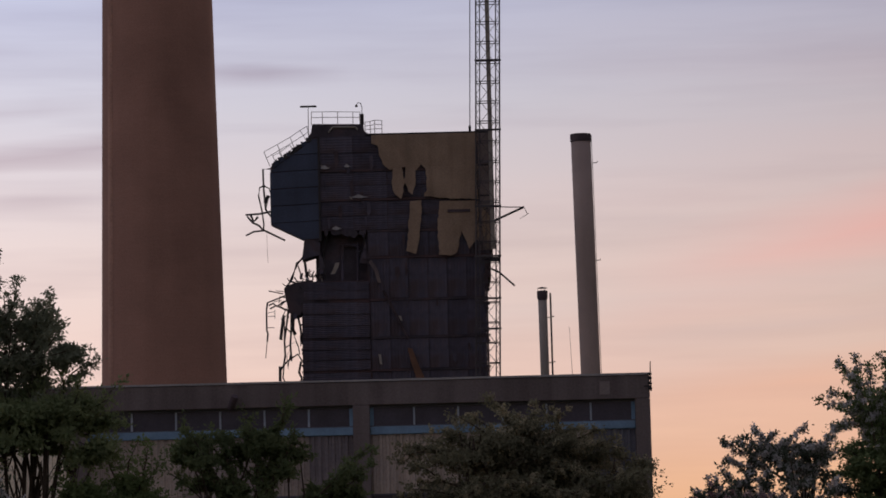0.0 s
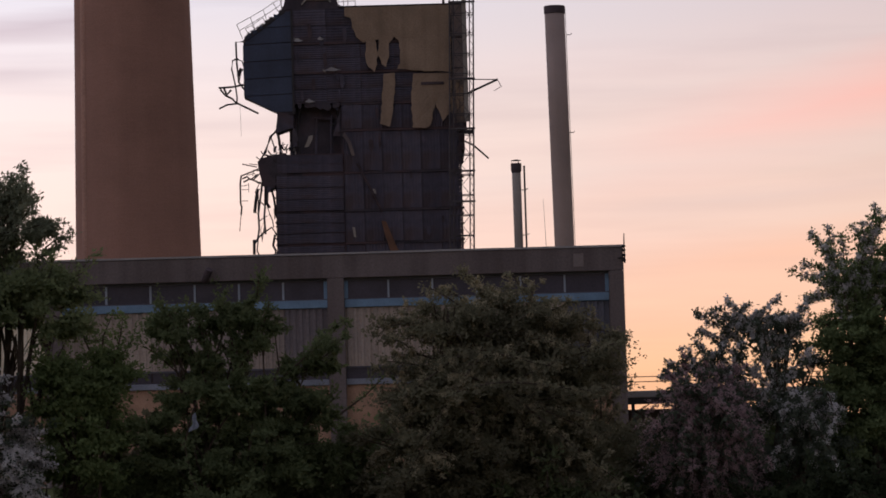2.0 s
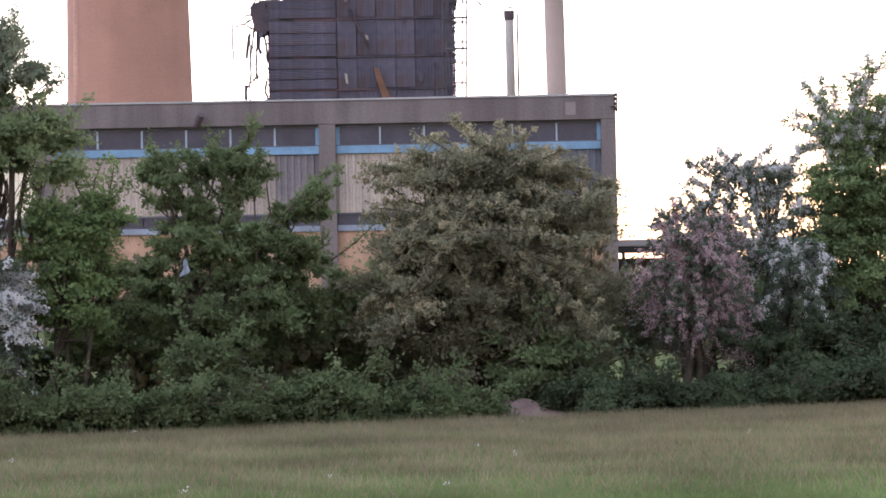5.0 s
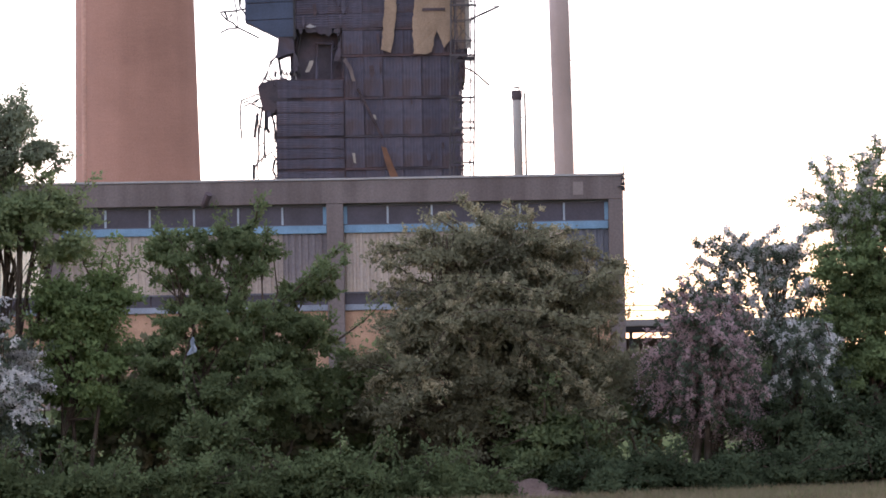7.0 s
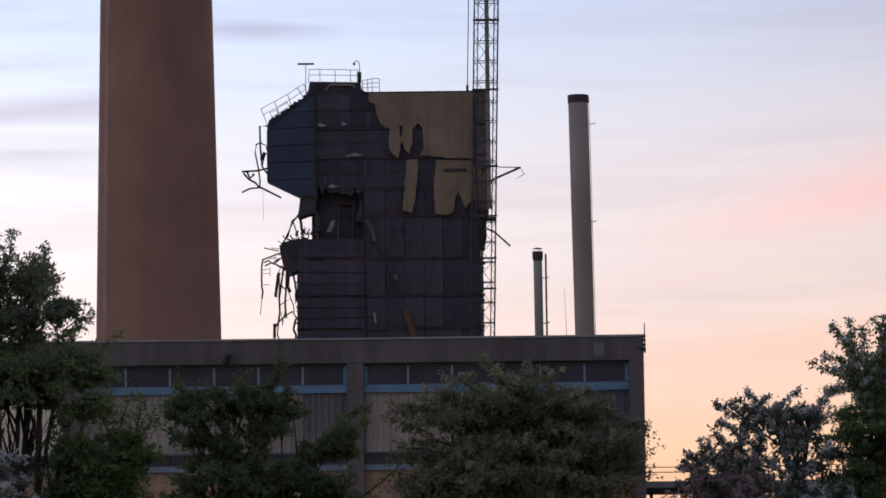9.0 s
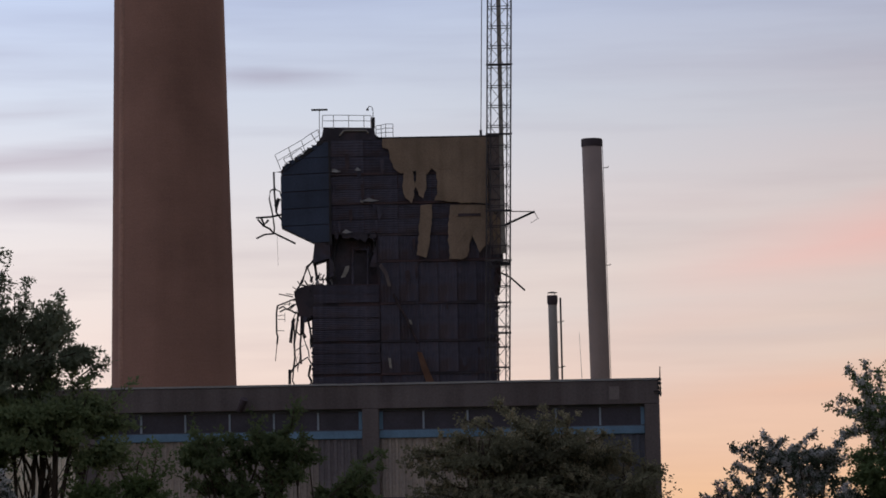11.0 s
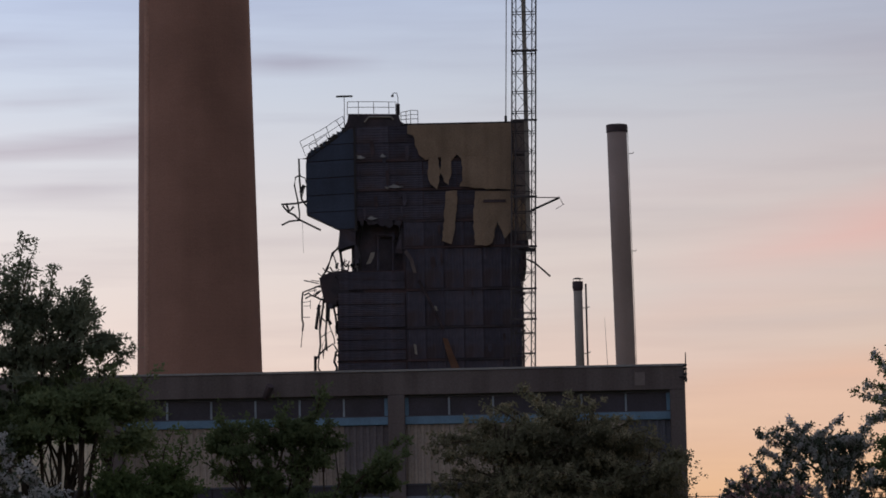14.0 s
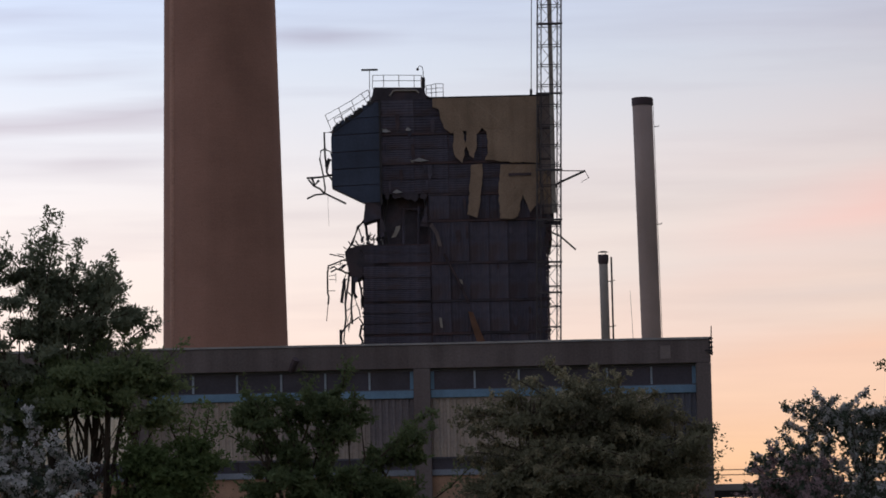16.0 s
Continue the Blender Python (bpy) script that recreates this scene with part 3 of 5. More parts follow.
torn([(-0.21, 34.79), (3.30, 34.74), (3.22, 31.2), (2.5, 30.3), (1.75, 31.97), (1.34, 29.87), (0.66, 29.62), (-0.38, 29.79), (-0.45, 32.27)], TY - 0.14, 0.2)
for k, x in enumerate((2.92, 3.2, 3.75, 4.1)):
    z = rng.uniform(33.2, 34.8)
    b = rng.uniform(0.12, 0.3)
    torn([(x, z), (x + b, z), (x + b + 0.04, z - rng.uniform(1.5, 3.2)), (x + 0.08, z - rng.uniform(2.8, 4.2)), (x - 0.02, z - 1.4)], TY - 0.05 - 0.03 * (k % 3), 0.1)
part("ledge", boxed(0.5, 2.6, TY - 0.26, TY - 0.16, 33.7, 33.95), RUST, tower)
# grimy backing sheets beside the insulation, behind the mast
for z0, z1 in ((38.05, 41.1), (35.2, 38.0), (32.3, 35.15), (30.1, 32.25)):
    bm = bmesh.new()
    for k in range(3):
        a = 3.43 + k * 0.37
        box(bm, a, a + 0.362, TY - 0.02 - rng.uniform(0, 0.03), TY + 0.06, z0 + rng.uniform(0, 0.12), z1, bevel=0.012)
    part("edge_sheet", bm, EDGE_SHEET, tower, "grimy grey-brown edge sheet")
# recess in the neck: hanging plates, frames and pipes
part("recess_frame", tube(tube(tubed([(-9.4, TY + 1.1, 27.6), (-9.3, TY + 1.1, 31.0)], 0.13), [(-9.5, TY + 1.1, 31.0), (-7.8, TY + 1.1, 30.9)], 0.13), [(-8.0, TY + 1.1, 27.6), (-7.9, TY + 1.1, 31.2)], 0.13), CLAD, tower, "grey steel frame inside the torn opening")
part("hanging_plate", prism(bmesh.new(), [(-10.45, 28.2), (-10.05, 28.25), (-9.7, 28.9), (-9.62, 29.3), (-10.0, 29.25), (-10.2, 28.7)], TY - 0.1, TY - 0.02), PALE, tower, "pale torn metal plate")
part("hanging_plate", prism(bmesh.new(), [(-6.1, 27.3), (-5.8, 27.3), (-6.1, 28.6), (-6.7, 29.5), (-6.9, 29.2), (-6.4, 28.4)], TY - 0.15, TY - 0.08), EDGE_SHEET, tower)
for pts, r in (([(-10.9, TY + 1, 27.7), (-11.2, TY + 1, 29.8), (-10.7, TY + 1, 32.3)], 0.1), ([(-7.5, TY + 0.8, 32.4), (-7.2, TY + 0.6, 30.9), (-7.9, TY + 0.5, 30.2)], 0.12), ([(-8.8, TY + 2, 27.7), (-8.7, TY + 2, 32.4)], 0.12)):
    part("bent_pipe", tubed(pts, r), DARK_STEEL, tower)
part("broken_leg", tubed([(-12.7, TY + 1.2, 31.6), (-12.95, TY + 1.2, 30.0), (-13.6, TY + 1.1, 29.4), (-14.1, TY + 1.0, 28.0), (-14.6, TY + 1, 27.2)], [0.2, 0.18, 0.15, 0.15, 0.15]), DARK_STEEL, tower, "buckled broken corner column")
part("neck_wall", prism(bmesh.new(), [(-12.87, 31.58), (-11.40, 31.55), (-11.43, 30.08), (-11.79, 30.03), (-12.37, 29.88), (-12.90, 29.68), (-13.06, 29.58)], TY + 0.5, TY + 3), CLAD, tower)
part("neck_post", tubed([(-12.95, TY + 1.2, 30.0), (-12.85, TY + 1.2, 29.3), (-12.65, TY + 1.2, 27.7)], 0.14), DARK_STEEL, tower)
# plates and cables that hang across the torn opening
for k in range(9):
    x = rng.uniform(-11.4, -7.3)
    z = 32.5 - rng.uniform(0, 0.3)
    w, h = rng.uniform(0.25, 1.3), rng.uniform(0.2, 0.9)
    part("hanging_strip", prism(bmesh.new(), [(x, z), (x + w, z), (x + w * rng.uniform(0.7, 1.1), z - h * 0.7), (x + w * 0.5, z - h), (x + w * 0.1, z - h * 0.6)], TY + 0.1 + 0.05 * (k % 4), TY + 0.14 + 0.05 * (k % 4)), CLAD if k % 2 else CORE, tower)
for k in range(6):
    z = rng.uniform(27.6, 31.6)
    left_side = k % 2
    x = -11.5 if left_side else -7.1
    w = rng.uniform(0.3, 0.9) * (1 if left_side else -1)
    part("bent_sheet", prism(bmesh.new(), [(x, z), (x + w, z + 0.1), (x + w * rng.uniform(0.2, 0.9), z + rng.uniform(0.4, 1.2)), (x, z + rng.uniform(0.8, 1.6))], TY + 0.2 + 0.04 * k, TY + 0.24 + 0.04 * k), CLAD if k % 3 else CORE, tower)
# rubble on the broken floor
for i in range(34):
    x = rng.uniform(-13.9, -11.0)
    z = rng.uniform(27.4, 28.3)
    a = rng.uniform(0, 3.14)
    l = rng.uniform(0.4, 1.4)
    part("rubble_bar", tubed([(x, TY + rng.uniform(0.3, 2.5), z), (x + l * math.cos(a) * 0.6, TY + rng.uniform(0.3, 2.5), z + abs(math.sin(a)) * l)], rng.uniform(0.03, 0.09), 5), DARK_STEEL if i % 3 else GALV, tower)
part("crumpled_mass", prism(bmesh.new(), [(-14.82, 27.02), (-14.40, 27.33), (-13.72, 27.53), (-12.14, 27.76), (-12.20, 23.92), (-12.98, 24.25), (-13.29, 24.57), (-13.66, 24.42), (-14.13, 24.33), (-14.43, 25.02), (-14.73, 26.28)], TY + 0.2, TY + 3), CORE, tower, "crumpled dark wreckage")
for k in range(16):
    a = rng.uniform(0, 6.28)
    x, z = -13.55 + 0.95 * math.cos(a), 25.7 + 1.35 * math.sin(a)
    w, h = rng.uniform(0.15, 0.4), rng.uniform(0.15, 0.45)
    part("bent_scrap", prism(bmesh.new(), [(x - w, z), (x - w * 0.2, z + h), (x + w, z + h * 0.4), (x + w * 0.6, z - h * 0.6), (x - w * 0.4, z - h)], TY + 0.1 + 0.05 * k, TY + 0.2 + 0.05 * k), CORE if k % 3 else CLAD, tower)
# hanging wreckage beside the tower
HANG_OUTER = [
    ([(-16.24, 26.84), (-14.88, 26.50)], 0.06),
    ([(-15.56, 26.83), (-14.83, 26.71)], 0.04),
    ([(-16.36, 25.79), (-14.73, 26.34)], 0.07),
    ([(-16.36, 25.79), (-16.48, 25.06), (-16.50, 23.22), (-16.40, 22.90), (-16.46, 22.17)], 0.09),
    ([(-16.46, 22.17), (-16.64, 20.65)], 0.04),
    ([(-16.38, 24.79), (-15.69, 24.88)], 0.03),
    ([(-16.33, 24.48), (-15.70, 24.46)], 0.03),
    ([(-15.69, 25.04), (-15.70, 24.20)], 0.03),
    ([(-16.45, 23.43), (-15.77, 23.41)], 0.035),
    ([(-16.26, 25.47), (-15.84, 25.67), (-15.48, 25.35), (-14.84, 25.87)], 0.08),
]
HANG_MIDDLE = [
    ([(-16.11, 25.15), (-15.58, 25.46), (-15.06, 25.24), (-14.70, 25.02)], 0.08),
    ([(-14.86, 24.50), (-15.03, 23.45), (-15.20, 22.30)], 0.16),
    ([(-15.20, 22.30), (-14.89, 22.24), (-14.81, 23.97)], 0.06),
    ([(-14.43, 25.12), (-14.67, 23.44), (-14.84, 22.14), (-14.81, 20.82), (-14.98, 19.94), (-15.25, 19.37)], 0.1),
    ([(-14.17, 25.01), (-14.25, 22.91), (-14.32, 21.86), (-14.24, 20.29)], 0.1),
    ([(-13.97, 24.74), (-14.04, 23.17), (-13.84, 22.75)], 0.15),
]
HANG_INNER = [
    ([(-14.77, 23.45), (-14.25, 22.91)], 0.06),
    ([(-14.80, 21.51), (-14.27, 21.86), (-13.79, 22.12), (-14.04, 22.91)], 0.05),
    ([(-15.29, 19.79), (-15.31, 18.43)], 0.15),
    ([(-14.92, 19.94), (-14.50, 20.40), (-13.65, 20.91), (-13.25, 20.27)], 0.08),
    ([(-14.92, 20.04), (-15.05, 18.73), (-14.84, 18.31)], 0.07),
    ([(-13.79, 22.12), (-13.59, 21.59), (-13.50, 20.90)], 0.06),
    ([(-13.60, 24.58), (-13.36, 23.42), (-13.22, 21.84)], 0.11),
    ([(-14.50, 28.02), (-14.19, 27.54)], 0.05),
    ([(-14.92, 27.45), (-14.56, 27.18)], 0.04),
    ([(-13.35, 20.17), (-13.57, 19.23), (-13.32, 18.70), (-13.48, 18.34)], 0.12),
]
LOOSE = []
for k in range(9):
    x, z = rng.uniform(-15.8, -14.2), rng.uniform(24.9, 26.2)
    LOOSE.append(([(x, z), (x + rng.uniform(-0.5, 0.5), z + rng.uniform(-0.6, 0.5)), (x + rng.uniform(-0.9, 0.9), z + rng.uniform(-1.2, 0.4))], rng.uniform(0.03, 0.09)))
for k in range(3):
    x, z = rng.uniform(-14.6, -13.3), rng.uniform(19, 24)
    LOOSE.append(([(x, z), (x + rng.uniform(-0.3, 0.3), z + rng.uniform(0.5, 1.2)), (x + rng.uniform(-0.6, 0.6), z + rng.uniform(1.0, 2.0))], rng.uniform(0.03, 0.07)))
for pts, r in HANG_OUTER + HANG_MIDDLE + HANG_INNER + LOOSE:
    part("twisted_bar", tubed([(x, TY + 0.4 + rng.uniform(-0.4, 0.4), z) for x, z in pts], r, 6), DARK_STEEL, tower, "twisted hanging steel bar")
# bent pipes on the blue wing
WING_PIPES = [
    ([(-15.2, 38.7), (-15.9, 38.45), (-16.65, 38.4), (-16.6, 36.4), (-16.45, 34.6), (-15.95, 33.9)], 0.10),
    ([(-16.5, 36.9), (-17.0, 36.7), (-17.1, 35.9), (-16.8, 34.4), (-16.65, 33.2), (-16.7, 32.7)], 0.08),
    ([(-16.6, 36.8), (-16.1, 36.6), (-15.95, 36.0)], 0.06), ([(-16.4, 34.8), (-16.2, 35.6), (-15.9, 35.9)], 0.05),
    ([(-15.9, 34.4), (-17.0, 34.2), (-18.35, 34.15)], 0.10), ([(-18.2, 34.0), (-17.7, 33.4), (-17.1, 33.1), (-16.8, 32.75), (-14.7, 31.65)], 0.10),
    ([(-18.35, 32.2), (-17.6, 32.55), (-16.7, 32.65)], 0.09), ([(-17.9, 34.2), (-17.6, 33.5), (-17.2, 33.9)], 0.12), ([(-16.4, 32.6), (-16.35, 29.6)], 0.015), ([(-16.2, 35.9), (-16.5, 35.2)], 0.18),
]
for pts, r in WING_PIPES:
    part("bent_pipe", tubed([(x, wing(-15.8) + rng.uniform(-0.2, 0.2), z) for x, z in pts], r, 6), DARK_STEEL, tower, "bent dark pipe")
# right side: projecting arm, snapped bar, clinging brackets
for pts, r in (([(4.5, 34.05), (7.6, 33.95)], 0.05), ([(4.4, 32.55), (5.6, 33.1), (7.6, 33.97)], 0.11), ([(7.6, 33.9), (7.9, 33.3)], 0.03), ([(7.2, 32.9), (8.0, 33.35)], 0.025), ([(4.4, 28.3), (5.2, 27.9), (6.55, 26.65)], 0.09)):
    part("projecting_arm", tubed([(x, TY - 0.6, z) for x, z in pts], r, 6), DARK_STEEL, tower, "projecting bent steel arm")
for i in range(34):
    z = 17.8 + i * 0.45 + rng.uniform(-0.3, 0.3)
    part("torn_edge", tubed([(3.8, TY + 0.3, z), (4.0 + rng.uniform(0, 0.22), TY + 0.2, z + rng.uniform(-0.3, 0.3))], rng.uniform(0.06, 0.14), 5), DARK_STEEL, tower)
for i in range(22):
    z = 16 + i * 0.55 + rng.uniform(-0.2, 0.2)
    part("torn_edge", tubed([(-13.05, TY + 0.3, z), (-13.16 - rng.uniform(0, 0.14), TY + 0.2, z + rng.uniform(-0.35, 0.35))], rng.uniform(0.05, 0.14), 5), CORE, tower)
for i in range(26):
    f = rng.random()
    x, z = -15.8 + 3.6 * f, 38.7 + 2.4 * f
    w, h = rng.uniform(0.3, 0.8), rng.uniform(0.1, 0.4)
    part("crumpled_flashing", prism(bmesh.new(), [(x, z - 0.3), (x + w, z - 0.1), (x + w * 0.8, z + h), (x + w * 0.3, z + h * 0.4), (x - 0.1, z + h * 0.7)], wing(x) - 0.3, wing(x) - 0.1), DARK_STEEL if i % 3 else CLAD_BLUE, tower)
for i in range(30):
    x, z = rng.uniform(-6.5, 4.2), rng.uniform(19, 33)
    if rng.random() < 0.4:
        x, z = rng.uniform(-11, -6), rng.uniform(33, 41)
    w, h = rng.uniform(0.1, 0.4), rng.uniform(0.4, 1.6)
    part("torn_strip", prism(bmesh.new(), [(x, z), (x + w, z + 0.1), (x + w * 1.3, z - h * 0.6), (x + w * 0.6, z - h), (x + 0.05, z - h * 0.7)], TY - 0.06 + 0.0037 * i, TY - 0.03 + 0.0041 * i), CLAD if i % 2 else RUST, tower)
part("side_platform", boxed(4.3, 5.2, TY - 0.4, TY + 0.5, 29.1, 29.4), DARK_STEEL, tower)
part("fallen_plank", prism(bmesh.new(), [(-3.5, 21.2), (-3.05, 21.1), (-2.5, 19.6), (-1.95, 18.3), (-2.7, 18.3), (-3.2, 19.9)], TY - 0.3, TY - 0.12), ORANGE, tower, "fallen orange plank against the wall")
part("diagonal_brace", tubed([(-5.6, TY - 0.2, 26.6), (-4.9, TY - 0.2, 25.2), (-3.4, TY - 0.2, 22.0)], 0.13, 4), RUST, tower, "fallen rusty diagonal brace")
for x, z, h in ((-4.25, 24.2, 0.5), (-6.2, 20.7, 1.0), (-11.2, 38.4, 0.25), (-8.6, 35.4, 0.3), (-10.2, 32.5, 0.25)):
    part("torn_flap", prism(bmesh.new(), [(x, z), (x + 0.25, z - 0.05), (x + 0.35, z - h), (x + 0.12, z - h + 0.1)], TY - 0.12, TY - 0.07), PALE, tower)
for x, z, w in ((-8.4, 35.3, 1.6), (-11.2, 38.1, 0.9), (-9.0, 38.2, 0.6), (-10.3, 32.4, 1.0)):
    part("crumpled_flashing", prism(bmesh.new(), [(x, z), (x + w * 0.4, z + 0.3), (x + w * 0.7, z + 0.12), (x + w, z + 0.02), (x + w * 0.5, z - 0.08)], TY - 0.14, TY - 0.04), GALV, tower)


# roof rails, each a thing of its own
def guard_rail(posts, y, label, mids=1):
    """Rails through the posts, each given by its foot and its head in x and z."""
    rail = thing("guard_rail", (posts[0][0], y, posts[0][1]), label, "railing", group="roof rails")
    for f in [1.0] + [k / (mids + 1) for k in range(1, mids + 1)]:
        part("rail", tubed([(xa + (xb - xa) * f, y, za + (zb - za) * f) for xa, za, xb, zb in posts], 0.03, 5), GALV, rail)
    for xa, za, xb, zb in posts:
        part("post", tubed([(xa + (xa - xb) * 0.2, y, za + (za - zb) * 0.2), (xb, y, zb)], 0.034, 5), GALV, rail)
    return rail


guard_rail([(-16.06, 38.84, -16.51, 40.0), (-14.85, 39.6, -15.24, 40.66), (-13.68, 40.3, -14.02, 41.33), (-12.5, 40.95, -13.1, 41.95), (-12.2, 41.3, -12.45, 42.3)], wing(-15) - 0.1, "slanting galvanised guard rail on the tower roof")
guard_rail([(-15.4, 39.0, -15.8, 39.85), (-14.7, 39.4, -15.2, 40.12), (-13.75, 40.0, -14.15, 40.84)], TY + 3, "slanting galvanised guard rail on the tower roof")
guard_rail([(-11.98, 42.4, -11.94, 43.46), (-10.93, 42.4, -10.93, 43.45), (-9.51, 42.38, -9.51, 43.42), (-8.09, 42.35, -8.09, 43.37), (-7.41, 42.33, -7.41, 43.34)], TY + 0.1, "galvanised guard rail on the roof penthouse")
guard_rail([(-7.0, 41.45, -7.0, 42.5), (-6.5, 41.45, -6.53, 42.55), (-6.1, 41.45, -6.1, 42.66), (-5.42, 41.45, -5.42, 42.64)], TY + 0.9, "short galvanised guard rail on the tower roof", 2)
tl = thing("flood_light", (-12.3, TY + 1, 41.3), "flat floodlight on a thin roof pole", "lamp")
part("pole", tubed([(-12.3, TY + 1, 41.2), (-12.28, TY + 1, 44.1)], 0.035, 6), DARK_STEEL, tl)
part("lamp_head", boxed(-13.05, -11.5, TY + 0.85, TY + 1.15, 44.05, 44.2, bevel=0.04), DARK_STEEL, tl, "flat lamp head")
hl = thing("swan_neck_lamp", (-7.3, TY + 1, 42.3), "curved swan-neck lamp on the penthouse corner", "lamp")
part("pole", tubed([(-7.3, TY + 1, 42.2), (-7.25, TY + 1, 43.9), (-7.35, TY + 1, 44.3), (-7.6, TY + 1, 44.38), (-7.75, TY + 1, 44.2)], 0.04, 6), DARK_STEEL, hl)
part("lamp_head", rings([(0.05, 44.2, 0), (0.12, 44.12, 0), (0.12, 43.98, 0), (0.04, 43.95, 0)], -7.77, TY + 1, 10), DARK_STEEL, hl)
part("vent_box", boxed(-7.5, -7.1, TY + 0.8, TY + 1.3, 42.28, 43.3, bevel=0.04), DARK_STEEL, hl)

# ---- lattice hoist mast standing before the tower's edge ----
MY = 257.6
mast = thing("lattice_mast", (3.9, MY, 0), "tall dark steel lattice hoist mast against the tower", "mast")


def mx(z):
    return 3.87 + (z - 19.2) * 0.0245


HALF, DEP, IN, BAY = 1.1, 1.3, 0.36, 1.86
for sx in (-1, 1):
    for d in (0.0, DEP):
        for o in (0.0, IN):
            part("leg", tubed([(mx(z) + sx * (HALF - o), MY + d, z) for z in (0, 20, 40, 66)], 0.07 if o == 0 else 0.05, 6), MAST_STEEL, mast)
zz = 0.9
for k in range(35):
    z1 = zz + BAY
    bm = bmesh.new()
    for d, way in ((0.0, 1), (DEP, -1)):
        e = way * (1 if k % 2 else -1) * (HALF - IN)
        tube(bm, [(mx(zz) - e, MY + d, zz), (mx(z1) + e, MY + d, z1)], 0.026, 4)
    for sx in (-1, 1):
        for q in range(3):
            a, b = zz + q * BAY / 3, zz + (q + 1) * BAY / 3
            o0, o1 = (0.0, IN) if q % 2 else (IN, 0.0)
            tube(bm, [(mx(a) + sx * (HALF - o0), MY, a), (mx(b) + sx * (HALF - o1), MY, b)], 0.024, 4)
    tagged(part("lacing", bm, MAST_STEEL, mast), kind="stuff")
    for d in (0.0, DEP):
        part("cross_bar", tubed([(mx(zz) - HALF, MY + d, zz), (mx(zz) + HALF, MY + d, zz)], 0.045, 5), MAST_STEEL, mast)
    zz = z1
for z in (14.5, 22.6, 25.4, 29.3, 33.9, 41.0, 47.5, 54.0):
    part("tie_frame", boxed(mx(z) - HALF - 0.12, mx(z) + HALF + 0.12, MY - 0.06, MY + 0.06, z - 0.09, z + 0.09, bevel=0.02), MAST_STEEL, mast, "heavier tie frame")
    if z < 41:
        part("wall_tie", tubed([(mx(z), MY + DEP, z), (mx(z) - 0.4, TY + 0.2, z)], 0.06, 5), MAST_STEEL, mast)
part("hoist_duct", boxed(mx(50) - 0.2, mx(50) + 0.2, MY + 0.5, MY + 0.8, 30, 66), PALE, mast, "grey vertical duct inside the mast")
guy = thing("guy_cable", (2.78, TY + 0.8, 41.3), "taut dark cable rising from the tower roof", "cable")
part("cable", tubed([(2.78, TY + 0.8, 41.3), (3.1, TY + 0.8, 54), (3.34, TY + 0.8, 64)], 0.045, 5), DARK_STEEL, guy)
part("anchor", boxed(2.66, 2.9, TY + 0.6, TY + 1.0, 41.29, 41.9, bevel=0.03), DARK_STEEL, guy)


# ---- hedgerow ----
def leaf_mesh(name, places, dirs, size, r, mat, parent, label="", slim=0.55, out=None):
    """Many small folded leaves, in one part; out turns their faces."""
    n = len(places)
    d = dirs / np.maximum(np.linalg.norm(dirs, axis=1, keepdims=True), 1e-6)
    s = np.cross(d, (np.array([0.0, -0.6, 0.8]) if out is None else out) + r.normal(scale=0.35, size=(n, 3)))
    s /= np.maximum(np.linalg.norm(s, axis=1, keepdims=True), 1e-6)
    up = np.cross(d, s)
    l = (size * r.uniform(0.6, 1.35, n))[:, None]
    base, tip = places, places + d * l
    mid = places + d * l * 0.45 + up * l * 0.12
    v = np.stack([base, mid + s * l * slim * 0.5, tip, mid - s * l * slim * 0.5], 1).reshape(-1, 3)
    me = bpy.data.meshes.new(name)
    me.vertices.add(4 * n)
    me.vertices.foreach_set("co", v.astype(np.float32).ravel())
    me.loops.add(4 * n)
    me.loops.foreach_set("vertex_index", np.arange(4 * n, dtype=np.int32))
    me.polygons.add(n)
    me.polygons.foreach_set("loop_start", np.arange(0, 4 * n, 4, dtype=np.int32))
    me.update(calc_edges=True)
    me.materials.append(mat)
    return tagged(finish(new(name, me), parent), label)


